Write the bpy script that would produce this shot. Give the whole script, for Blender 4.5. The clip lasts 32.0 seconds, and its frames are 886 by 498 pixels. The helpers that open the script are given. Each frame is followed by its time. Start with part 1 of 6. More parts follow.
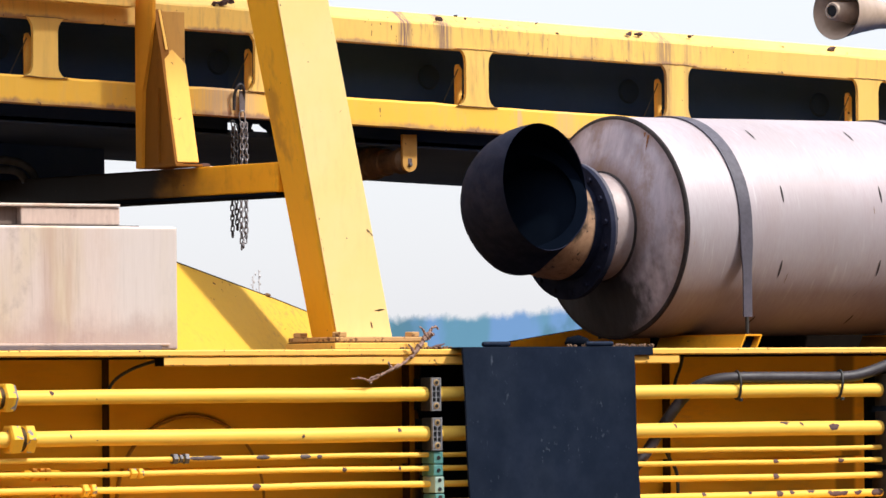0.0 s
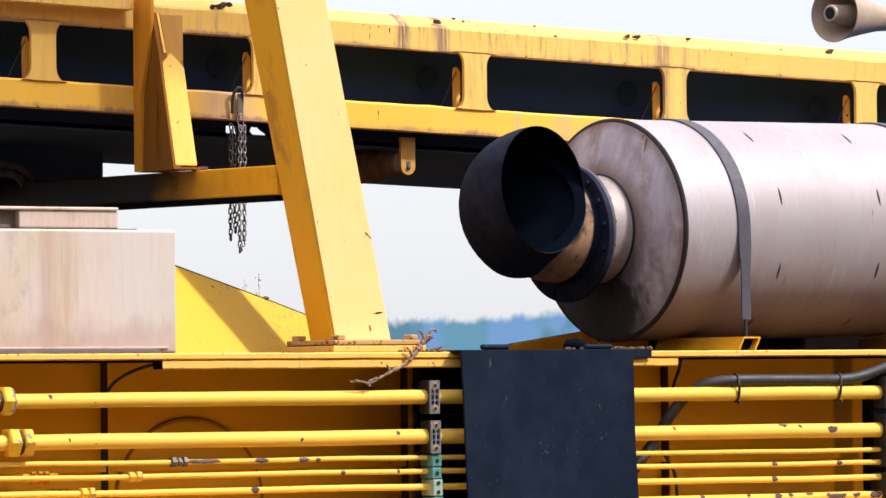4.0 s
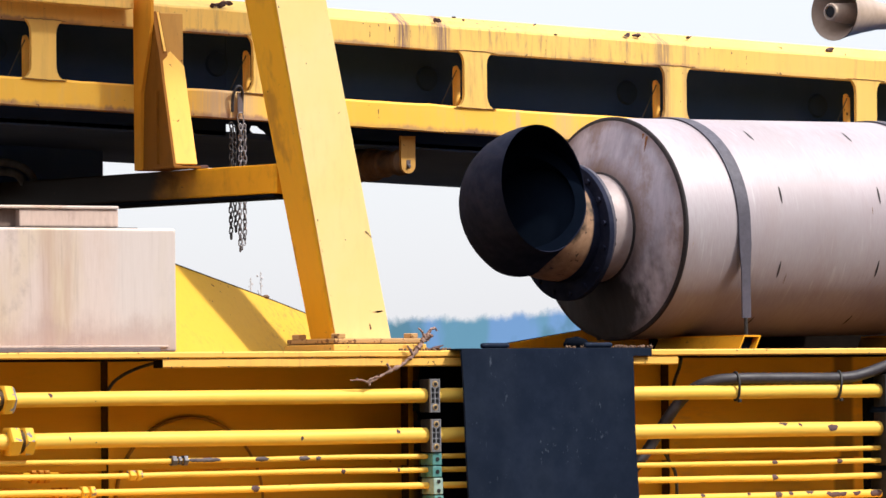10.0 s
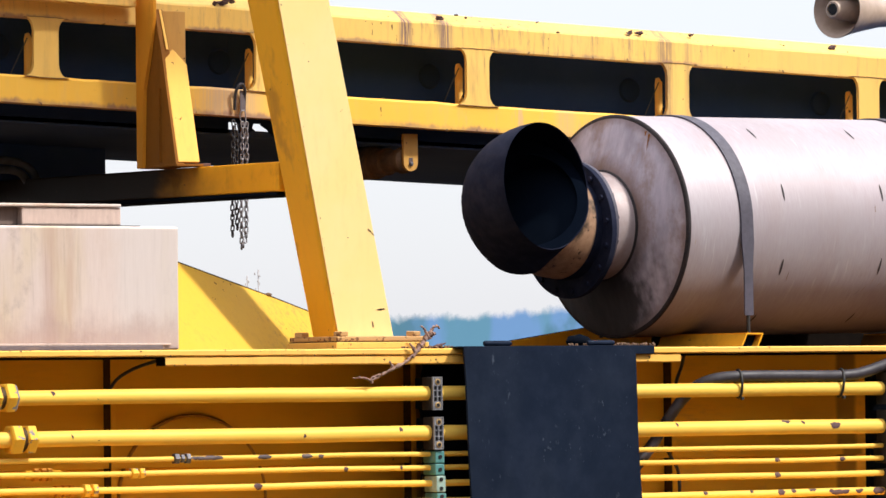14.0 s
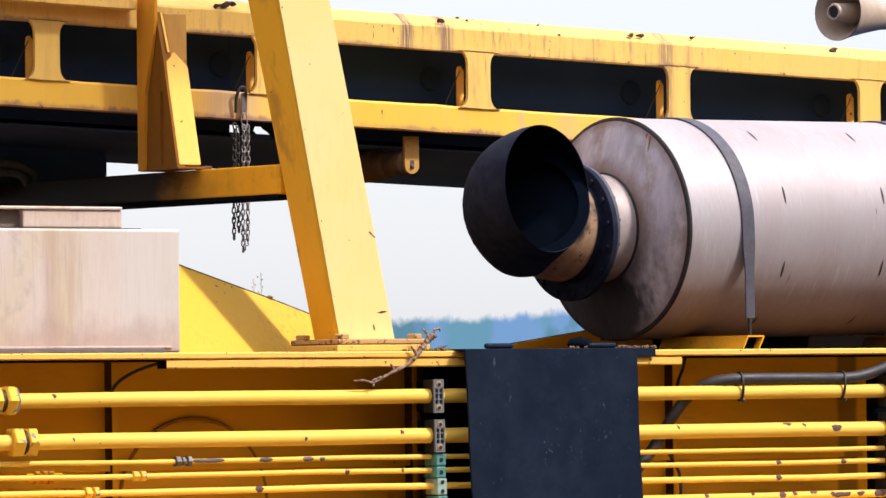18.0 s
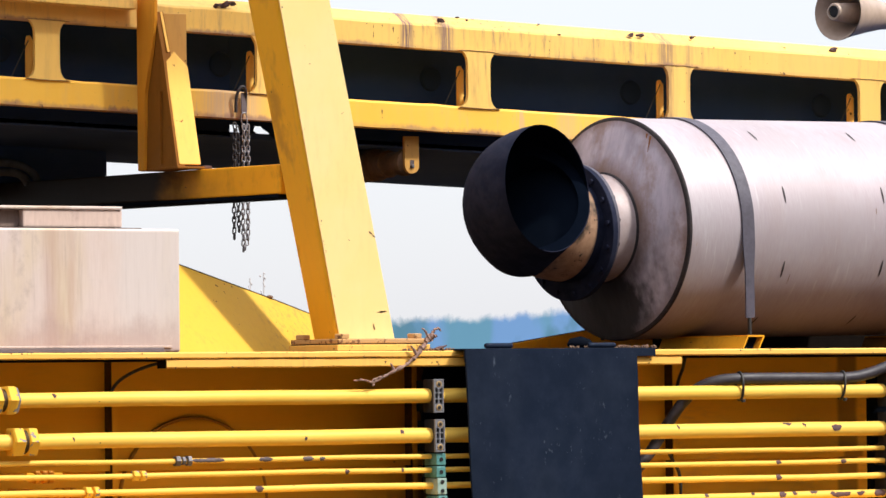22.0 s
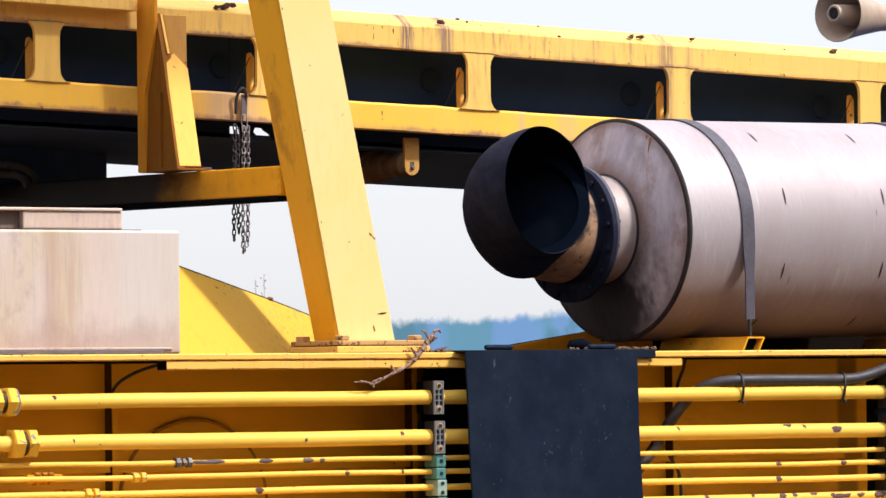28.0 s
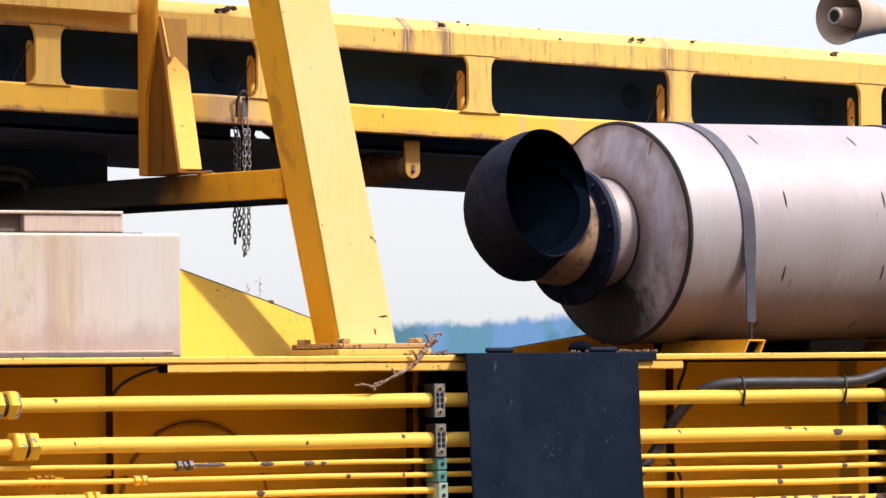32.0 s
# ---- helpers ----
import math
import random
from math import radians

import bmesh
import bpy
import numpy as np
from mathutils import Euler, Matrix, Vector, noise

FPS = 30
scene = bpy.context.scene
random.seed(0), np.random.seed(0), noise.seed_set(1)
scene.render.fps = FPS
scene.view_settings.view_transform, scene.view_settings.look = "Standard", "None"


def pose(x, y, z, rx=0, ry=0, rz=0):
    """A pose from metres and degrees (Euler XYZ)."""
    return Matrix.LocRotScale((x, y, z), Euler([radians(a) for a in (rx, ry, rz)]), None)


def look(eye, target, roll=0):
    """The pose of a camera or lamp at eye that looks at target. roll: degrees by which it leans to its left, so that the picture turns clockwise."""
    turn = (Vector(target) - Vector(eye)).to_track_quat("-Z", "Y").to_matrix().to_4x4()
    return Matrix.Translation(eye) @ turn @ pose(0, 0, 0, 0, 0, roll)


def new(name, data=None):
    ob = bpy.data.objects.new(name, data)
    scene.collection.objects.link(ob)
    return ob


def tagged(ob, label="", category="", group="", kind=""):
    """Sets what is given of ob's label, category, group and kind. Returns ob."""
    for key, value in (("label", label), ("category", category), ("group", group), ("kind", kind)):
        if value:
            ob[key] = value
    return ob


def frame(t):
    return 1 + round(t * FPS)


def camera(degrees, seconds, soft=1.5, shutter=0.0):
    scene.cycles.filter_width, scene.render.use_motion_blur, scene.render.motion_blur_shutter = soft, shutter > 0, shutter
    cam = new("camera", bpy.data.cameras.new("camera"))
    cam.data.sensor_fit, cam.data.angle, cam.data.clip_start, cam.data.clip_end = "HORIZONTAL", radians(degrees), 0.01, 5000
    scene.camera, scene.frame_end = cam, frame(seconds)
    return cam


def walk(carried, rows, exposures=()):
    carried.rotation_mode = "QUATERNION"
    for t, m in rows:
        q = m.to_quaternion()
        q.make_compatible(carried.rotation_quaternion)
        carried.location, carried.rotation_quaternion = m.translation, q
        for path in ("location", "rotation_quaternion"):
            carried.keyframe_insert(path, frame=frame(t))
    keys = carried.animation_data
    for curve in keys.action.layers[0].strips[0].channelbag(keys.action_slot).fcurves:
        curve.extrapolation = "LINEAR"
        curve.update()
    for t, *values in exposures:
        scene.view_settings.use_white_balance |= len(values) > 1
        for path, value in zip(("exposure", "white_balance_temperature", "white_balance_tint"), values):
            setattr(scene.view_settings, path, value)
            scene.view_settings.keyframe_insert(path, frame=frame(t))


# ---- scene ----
cam = camera(9.8, 32.0)
HOME = (-6.7830, -10.8550, 1.7000)
walk(cam, [
    (0.0, pose(*HOME, 91.5697, 0.5092, -31.9806)),
    (0.5, pose(*HOME, 91.5769, 0.5117, -31.9782)),
    (1.0, pose(*HOME, 91.5781, 0.5129, -31.9781)),
    (1.5, pose(*HOME, 91.5821, 0.5177, -31.9784)),
    (2.0, pose(*HOME, 91.5829, 0.5363, -31.9772)),
    (2.5, pose(*HOME, 91.5912, 0.5509, -31.9799)),
    (3.0, pose(*HOME, 91.5964, 0.5661, -31.9809)),
    (3.5, pose(*HOME, 91.6011, 0.5640, -31.9911)),
    (5.5, pose(*HOME, 91.5988, 0.6134, -32.0077)),
    (6.0, pose(*HOME, 91.6024, 0.6097, -32.0084)),
    (6.5, pose(*HOME, 91.6073, 0.6073, -32.0036)),
    (7.0, pose(*HOME, 91.6080, 0.5961, -32.0016)),
    (7.5, pose(*HOME, 91.5992, 0.5977, -31.9986)),
    (8.0, pose(*HOME, 91.5954, 0.5942, -31.9970)),
    (8.5, pose(*HOME, 91.5871, 0.5974, -31.9946)),
    (9.0, pose(*HOME, 91.5851, 0.5896, -31.9941)),
    (9.5, pose(*HOME, 91.5818, 0.5932, -31.9965)),
    (10.0, pose(*HOME, 91.5857, 0.5980, -31.9938)),
    (10.5, pose(*HOME, 91.5799, 0.6050, -31.9904)),
    (11.0, pose(*HOME, 91.5779, 0.6074, -31.9871)),
    (11.5, pose(*HOME, 91.5720, 0.6089, -31.9800)),
    (12.0, pose(*HOME, 91.5721, 0.6161, -31.9730)),
    (12.5, pose(*HOME, 91.5677, 0.6224, -31.9715)),
    (13.0, pose(*HOME, 91.5605, 0.6246, -31.9708)),
    (13.5, pose(*HOME, 91.5582, 0.6280, -31.9705)),
    (14.0, pose(*HOME, 91.5616, 0.6274, -31.9652)),
    (14.5, pose(*HOME, 91.5674, 0.6324, -31.9623)),
    (16.5, pose(*HOME, 91.5831, 0.6624, -31.9546)),
    (17.0, pose(*HOME, 91.5862, 0.6595, -31.9500)),
    (17.5, pose(*HOME, 91.5895, 0.6540, -31.9479)),
    (18.0, pose(*HOME, 91.5911, 0.6477, -31.9514)),
    (18.5, pose(*HOME, 91.5918, 0.6465, -31.9517)),
    (19.0, pose(*HOME, 91.5902, 0.6494, -31.9515)),
    (19.5, pose(*HOME, 91.5826, 0.6535, -31.9487)),
    (20.0, pose(*HOME, 91.5800, 0.6552, -31.9489)),
    (20.5, pose(*HOME, 91.5851, 0.6552, -31.9519)),
    (21.0, pose(*HOME, 91.5895, 0.6462, -31.9592)),
    (21.5, pose(*HOME, 91.5908, 0.6405, -31.9575)),
    (22.0, pose(*HOME, 91.5880, 0.6352, -31.9521)),
    (22.5, pose(*HOME, 91.5890, 0.6355, -31.9514)),
    (23.0, pose(*HOME, 91.5915, 0.6467, -31.9519)),
    (23.5, pose(*HOME, 91.5989, 0.6477, -31.9611)),
    (24.0, pose(*HOME, 91.6020, 0.6516, -31.9619)),
    (24.5, pose(*HOME, 91.6078, 0.6405, -31.9626)),
    (25.0, pose(*HOME, 91.6079, 0.6410, -31.9628)),
    (25.5, pose(*HOME, 91.6068, 0.6390, -31.9604)),
    (27.5, pose(*HOME, 91.6016, 0.6435, -31.9508)),
    (28.0, pose(*HOME, 91.6059, 0.6421, -31.9508)),
    (28.5, pose(*HOME, 91.6027, 0.6456, -31.9443)),
    (29.0, pose(*HOME, 91.6079, 0.6523, -31.9404)),
    (29.5, pose(*HOME, 91.6130, 0.6621, -31.9390)),
    (30.0, pose(*HOME, 91.6178, 0.6663, -31.9401)),
    (30.5, pose(*HOME, 91.6228, 0.6792, -31.9418)),
    (31.0, pose(*HOME, 91.6244, 0.6808, -31.9428)),
    (31.5, pose(*HOME, 91.6304, 0.6848, -31.9360)),
    (32.0, pose(*HOME, 91.6383, 0.6783, -31.9394)),
])

# ---- light ----
SUN_AZ, SUN_EL = radians(40), radians(47.5)      # turned from the machine's flank towards its far end, and height
to_sun = Vector((math.sin(SUN_AZ) * math.cos(SUN_EL), -math.cos(SUN_AZ) * math.cos(SUN_EL), math.sin(SUN_EL)))
world = bpy.data.worlds.new("sky")
scene.world = world
world.use_nodes = True
wn = world.node_tree
sky = wn.nodes.new("ShaderNodeTexSky")
sky.sky_type, sky.sun_disc = "NISHITA", False
sky.sun_elevation, sky.sun_rotation = SUN_EL, math.atan2(to_sun.x, to_sun.y)
sky.air_density, sky.dust_density, sky.ozone_density = 1.0, 1.0, 1.0
haze = wn.nodes.new("ShaderNodeMix")             # thin bright haze over the whole sky
haze.data_type, haze.blend_type = "RGBA", "ADD"
haze.inputs[0].default_value = 1.0
wc = wn.nodes.new("ShaderNodeTexCoord")            # like any overcast it grows brighter from the horizon to the zenith
ws = wn.nodes.new("ShaderNodeSeparateXYZ")
wn.links.new(wc.outputs["Generated"], ws.inputs[0])
lift = wn.nodes.new("ShaderNodeMath")
lift.operation, lift.use_clamp = "MULTIPLY_ADD", False
lift.inputs[1].default_value, lift.inputs[2].default_value = 1.8, 1.0
wn.links.new(ws.outputs[2], lift.inputs[0])
veil = wn.nodes.new("ShaderNodeVectorMath")
veil.operation = "SCALE"
veil.inputs[0].default_value = (6.55, 6.62, 7.25)
wn.links.new(lift.outputs[0], veil.inputs["Scale"])
wn.links.new(veil.outputs[0], haze.inputs[7])
dim = wn.nodes.new("ShaderNodeVectorMath")         # the blue sky shows through the haze only weakly
dim.operation = "SCALE"
dim.inputs["Scale"].default_value = 0.42
wn.links.new(sky.outputs[0], dim.inputs[0])
wn.links.new(dim.outputs[0], haze.inputs[6])
wn.links.new(haze.outputs[2], wn.nodes["Background"].inputs[0])
wn.nodes["Background"].inputs[1].default_value = 0.094
sun_data = bpy.data.lights.new("sun", "SUN")
sun_data.energy, sun_data.angle, sun_data.color = 4.6, radians(4.0), (1.0, 0.965, 0.90)
sun = new("sun", sun_data)
sun.matrix_world = look(to_sun * 30, (0, 0, 0))
scene.view_settings.exposure = 0.10


# ---- materials ----
def node(nt, kind, **values):
    n = nt.nodes.new(kind)
    for key, value in values.items():
        n.inputs[key.replace("_", " ")].default_value = value
    return n


def noise_of(nt, scale, detail=4.0, stretch=(1, 1, 1), rough=0.6, shift=0.0):
    tc = nt.nodes.new("ShaderNodeTexCoord")
    mp = nt.nodes.new("ShaderNodeMapping")
    mp.inputs["Scale"].default_value = stretch
    mp.inputs["Location"].default_value = (shift, shift * 0.7, shift * 0.3)
    nz = node(nt, "ShaderNodeTexNoise", Scale=scale, Detail=detail, Roughness=rough)
    nt.links.new(tc.outputs["Object"], mp.inputs[0])
    nt.links.new(mp.outputs[0], nz.inputs["Vector"])
    return nz.outputs["Fac"]


def ramp(nt, src, lo, hi, a=0.0, b=1.0):
    m = nt.nodes.new("ShaderNodeMapRange")
    m.interpolation_type = "SMOOTHSTEP"
    for i, v in enumerate((lo, hi, a, b)):
        m.inputs[i + 1].default_value = v
    nt.links.new(src, m.inputs[0])
    return m.outputs[0]


def calc(nt, op, a, b):
    m = nt.nodes.new("ShaderNodeMath")
    m.operation = op
    for i, v in enumerate((a, b)):
        if isinstance(v, (int, float)):
            m.inputs[i].default_value = v
        else:
            nt.links.new(v, m.inputs[i])
    return m.outputs[0]


def mix(nt, fac, a, b):
    m = nt.nodes.new("ShaderNodeMix")
    m.data_type = "RGBA"
    for i, v in ((0, fac), (6, a), (7, b)):
        if isinstance(v, (int, float)):
            m.inputs[i].default_value = v
        elif isinstance(v, tuple):
            m.inputs[i].default_value = (*v[:3], 1)
        else:
            nt.links.new(v, m.inputs[i])
    return m.outputs[2]


def fresh(name, rough=0.5, metal=0.0, spec=0.5):
    m = bpy.data.materials.new(name)
    m.use_nodes = True
    b = m.node_tree.nodes["Principled BSDF"]
    b.inputs["Roughness"].default_value, b.inputs["Metallic"].default_value = rough, metal
    b.inputs["Specular IOR Level"].default_value = spec
    return m, m.node_tree, b


def bump(nt, b, height, strength, distance=0.002):
    n = node(nt, "ShaderNodeBump", Strength=strength, Distance=distance)
    nt.links.new(height, n.inputs["Height"])
    nt.links.new(n.outputs[0], b.inputs["Normal"])


def painted(name, base, chips=0.70, dirt=0.4, streak=(8, 8, 1), rough=0.52, worn=(0.075, 0.04, 0.028), bands=(), far_shade=None, fine_band=(0.33, 0.58), chip_scale=60.0, soot=(0.20, 0.13, 0.09), rims=(), shade_bands=()):
    """Enamel on steel: cloudy tone, running dirt, small chips down to rusty primer; bands: (x, half width, weight) of heavier run-off; rims: (height over the girder line, width, weight) of dirt drying on an edge."""
    m, nt, b = fresh(name, rough, 0.0, 0.12)
    cloud = noise_of(nt, 3.0, 5)
    grain = noise_of(nt, 220.0, 2)
    col = mix(nt, ramp(nt, cloud, 0.3, 0.75, 0.0, 0.5), base, tuple(min(1, c * k) for c, k in zip(base, (1.03, 1.08, 1.5))))
    run = noise_of(nt, 9.0, 6, streak, 0.7, 3.1)
    blot = noise_of(nt, 2.2, 3, (1, 1, 1), 0.5, 7.7)
    soil = calc(nt, "MULTIPLY", ramp(nt, run, 0.46, 0.73), ramp(nt, blot, 0.42, 0.7, 0.15, 1.0))
    soil = calc(nt, "MULTIPLY", soil, dirt)
    if bands:
        tc = nt.nodes.new("ShaderNodeTexCoord")
        sx = nt.nodes.new("ShaderNodeSeparateXYZ")
        nt.links.new(tc.outputs["Object"], sx.inputs[0])
        fine = noise_of(nt, 22.0, 4, (9, 1, 0.25), 0.7, 1.3)
        for x0, w, k in bands:
            d = calc(nt, "ABSOLUTE", calc(nt, "SUBTRACT", sx.outputs[0], x0), 0.0)
            near = ramp(nt, d, w, 0.2 * w)
            soil = calc(nt, "MAXIMUM", soil, calc(nt, "MULTIPLY", calc(nt, "MULTIPLY", near, ramp(nt, fine, *fine_band)), k))
    col = mix(nt, soil, col, soot)
    for x0, w, k in shade_bands:                              # cast shade put into the colour, soft at its edges
        tc = nt.nodes.new("ShaderNodeTexCoord")
        sx = nt.nodes.new("ShaderNodeSeparateXYZ")
        nt.links.new(tc.outputs["Object"], sx.inputs[0])
        d = calc(nt, "ABSOLUTE", calc(nt, "SUBTRACT", sx.outputs[0], x0), 0.0)
        d = calc(nt, "ADD", d, calc(nt, "MULTIPLY", calc(nt, "SUBTRACT", noise_of(nt, 11.0, 4, (1, 1, 0.5), 0.6, 14.0), 0.5), 0.35 * w))
        col = mix(nt, ramp(nt, d, w, 0.6 * w, 0.0, k), col, (0.022, 0.015, 0.010))
    # Shade under the conveyor, painted as blackening towards the far end
    if far_shade:
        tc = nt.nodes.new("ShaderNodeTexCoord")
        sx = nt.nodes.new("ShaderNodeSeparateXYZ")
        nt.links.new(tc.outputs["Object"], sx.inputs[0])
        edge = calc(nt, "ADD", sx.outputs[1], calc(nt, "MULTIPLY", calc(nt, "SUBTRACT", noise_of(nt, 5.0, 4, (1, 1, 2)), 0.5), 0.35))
        col = mix(nt, ramp(nt, edge, far_shade[0], far_shade[1], 0.0, 0.985), col, (0.012, 0.011, 0.011))
    for h0, w, k in rims:
        tc = nt.nodes.new("ShaderNodeTexCoord")
        sx = nt.nodes.new("ShaderNodeSeparateXYZ")
        nt.links.new(tc.outputs["Object"], sx.inputs[0])
        up = calc(nt, "SUBTRACT", sx.outputs[2], calc(nt, "ADD", calc(nt, "MULTIPLY", sx.outputs[0], GIRDER[0]), GIRDER[1] + h0))
        up = calc(nt, "ADD", up, calc(nt, "MULTIPLY", calc(nt, "SUBTRACT", noise_of(nt, 40.0, 5, (1, 1, 0.4), 0.7, 2.2), 0.5), 2.2 * w))
        patch = ramp(nt, noise_of(nt, 3.5, 4, (1, 1, 1), 0.6, 6.6), 0.42, 0.62, 0.25, 1.0)
        col = mix(nt, calc(nt, "MULTIPLY", ramp(nt, up, w, 0.1 * w, 0.0, k), patch), col, (0.27, 0.15, 0.13))
    chip = noise_of(nt, chip_scale, 3, (1, 1, 1), 0.55, 5.5)
    zone = noise_of(nt, 6.0, 2, (1, 1, 1), 0.5, 9.1)
    chip = ramp(nt, calc(nt, "ADD", chip, calc(nt, "MULTIPLY", calc(nt, "SUBTRACT", zone, 0.5), 0.28)), chips, chips + 0.025)
    col = mix(nt, chip, col, worn)
    nt.links.new(col, b.inputs["Base Color"])
    r = calc(nt, "ADD", calc(nt, "MULTIPLY", soil, 0.3), calc(nt, "MULTIPLY", chip, 0.35))
    nt.links.new(calc(nt, "ADD", calc(nt, "ADD", r, rough - 0.06), calc(nt, "MULTIPLY", grain, 0.12)), b.inputs["Roughness"])
    h = calc(nt, "SUBTRACT", calc(nt, "MULTIPLY", grain, 0.12), chip)
    bump(nt, b, h, 0.35, 0.001)
    return m


def metal(name, base, dark, rough=0.45, metallic=0.7, stretch=(1, 1, 14), scale=7.0, amount=0.6, stain=(0.16, 0.09, 0.05), stains=0.3):
    """Bare sheet metal with fine run marks, cloudy tarnish and brown heat or water stains."""
    m, nt, b = fresh(name, rough, metallic)
    fine = noise_of(nt, scale * 6, 5, stretch, 0.65)
    cloud = noise_of(nt, scale * 0.45, 4, (1, 1, 1), 0.6, 2.0)
    spots = noise_of(nt, scale * 1.3, 5, (1, 1, 0.6), 0.7, 6.0)
    col = mix(nt, ramp(nt, fine, 0.3, 0.72, 0.0, amount * 0.6), base, dark)
    col = mix(nt, ramp(nt, cloud, 0.4, 0.72, 0.0, amount), col, dark)
    col = mix(nt, ramp(nt, spots, 0.54, 0.74, 0.0, stains), col, stain)
    nt.links.new(col, b.inputs["Base Color"])
    nt.links.new(ramp(nt, fine, 0.2, 0.8, rough - 0.1, rough + 0.15), b.inputs["Roughness"])
    bump(nt, b, fine, 0.12, 0.001)
    return m


def matte(name, base, other, rough=0.8, scale=30.0, spec=0.3, strength=0.3, stretch=(1, 1, 1), lo=0.35, hi=0.7):
    m, nt, b = fresh(name, rough, 0.0, spec)
    f = noise_of(nt, scale, 6, stretch, 0.65)
    g = noise_of(nt, scale * 0.13, 3, (1, 1, 1), 0.5, 4.0)
    col = mix(nt, ramp(nt, f, lo, hi), base, other)
    col = mix(nt, ramp(nt, g, 0.35, 0.75, 0.0, 0.5), col, tuple(c * 0.55 for c in base))
    nt.links.new(col, b.inputs["Base Color"])
    nt.links.new(ramp(nt, g, 0.3, 0.7, rough - 0.12, rough + 0.08), b.inputs["Roughness"])
    bump(nt, b, f, strength, 0.002)
    return m


GIRDER = ((2.5670 - 2.6572) / (1.8779 - -0.6278), 2.6572 - 2.4 - -0.6278 * (2.5670 - 2.6572) / (1.8779 - -0.6278))   # slope and height of the conveyor girder
PALE = (0.82, 0.51, 0.125)                               # sun-bleached on the girder
M_POST = painted("yellow_post_paint", (0.90, 0.425, 0.024), 0.74, 0.32, (6, 6, 1.5), 0.5)
pn = M_POST.node_tree                                     # hand grime rubbed into the sheltered side
pb = pn.nodes["Principled BSDF"]
rub = calc(pn, "MAXIMUM", ramp(pn, noise_of(pn, 9.0, 4, (1, 1, 0.7), 0.55, 71.0), 0.54, 0.68, 0.0, 0.55), ramp(pn, noise_of(pn, 4.0, 3, (1, 1, 0.3), 0.5, 77.0), 0.50, 0.66, 0.0, 0.35))
pn.links.new(mix(pn, rub, pb.inputs["Base Color"].links[0].from_socket, (0.42, 0.185, 0.035)), pb.inputs["Base Color"])
# Paler paint for the post's front, with some of its sunlit tone in it
M_PALE_LIT = painted("pale_lit_yellow_paint", (0.90, 0.63, 0.240), 0.76, 0.22, (6, 6, 1.5), 0.7)
M_CHORD = painted("yellow_girder_paint", PALE, 0.725, 0.85, (7, 7, 0.8), 0.52, (0.09, 0.045, 0.03), bands=(
    (0.4164, 0.03, 1.0), (0.5388, 0.035, 0.95), (1.2529, 0.04, 0.75), (1.3284, 0.02, 0.45)), soot=(0.24, 0.13, 0.09))
M_UPPER = painted("yellow_upper_girder_paint", PALE, 0.725, 0.85, (7, 7, 0.8), 0.52, (0.09, 0.045, 0.03), bands=(
    (0.4164, 0.03, 1.0), (0.5388, 0.035, 0.95), (1.2529, 0.04, 0.75), (1.3284, 0.02, 0.45)), soot=(0.21, 0.13, 0.12), fine_band=(0.32, 0.58), rims=((0.0, 0.012, 0.75),))
M_LOWER = painted("yellow_lower_girder_paint", (0.88, 0.50, 0.07), 0.725, 0.8, (5, 5, 0.7), 0.52, (0.09, 0.045, 0.03), bands=((-0.1232, 0.14, 0.9), (0.9256, 0.05, 0.5)), soot=(0.56, 0.38, 0.24), fine_band=(0.05, 0.62), rims=((2.4019 - 2.6207, 0.016, 0.8),))
M_WING = painted("dusty_yellow_plate_paint", (0.63, 0.375, 0.040), 0.73, 0.5)
M_FRAME = painted("yellow_frame_paint", (0.90, 0.498, 0.100), 0.695, 0.45)
M_NUT = painted("yellow_nut_paint", (0.82, 0.45, 0.04), 0.60, 0.3, (3, 3, 3), 0.55, (0.24, 0.22, 0.22))
# Shade beside the mat and the end clamps is painted into this colour
M_WEB = painted("yellow_web_paint", (0.84, 0.435, 0.030), 0.78, 0.45, (1.2, 4, 5), 0.38, shade_bands=((0.275, 0.20, 0.95), (1.499, 0.04, 0.6)))
M_PIPE = painted("yellow_pipe_paint", (0.85, 0.520, 0.080), 0.745, 0.15, (0.6, 6, 6), 0.46)
M_BEAM = painted("grimy_yellow_paint", (0.88, 0.375, 0.016), 0.72, 0.9, (3, 3, 1.2), 0.5, bands=())
M_OLD = painted("old_orange_paint", (0.72, 0.325, 0.018), 0.70, 0.8, (3, 3, 1.0), 0.6, soot=(0.12, 0.06, 0.02))
M_RUSTED = painted("rusted_plate_paint", (0.54, 0.31, 0.115), 0.60, 1.0, (0.5, 0.5, 22), 0.65, (0.20, 0.10, 0.05), soot=(0.20, 0.105, 0.055))
M_BROWNED = painted("browned_plate_paint", (0.56, 0.300, 0.075), 0.70, 1.0, (6, 6, 1.0), 0.6, soot=(0.26, 0.125, 0.060))
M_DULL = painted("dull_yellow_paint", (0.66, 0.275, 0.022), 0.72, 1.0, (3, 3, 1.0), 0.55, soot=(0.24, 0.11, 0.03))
# Dirty paint, darkened to carry the shade on gusset and far cradle
M_GRIMY_SHADE = painted("grimy_shaded_paint", (0.235, 0.088, 0.010), 0.74, 0.9, (3, 3, 1.0), 0.6, soot=(0.08, 0.035, 0.010))
# Dirty beam paint that also carries the conveyor's shade
M_SHADED_BEAM = painted("shaded_yellow_beam_paint", (0.88, 0.375, 0.016), 0.72, 1.0, (2, 2, 1.5), 0.5, far_shade=(0.34, 0.76), soot=(0.16, 0.08, 0.02))
M_SHADED_BEAM.node_tree.nodes["Principled BSDF"].inputs["Specular IOR Level"].default_value = 0.06
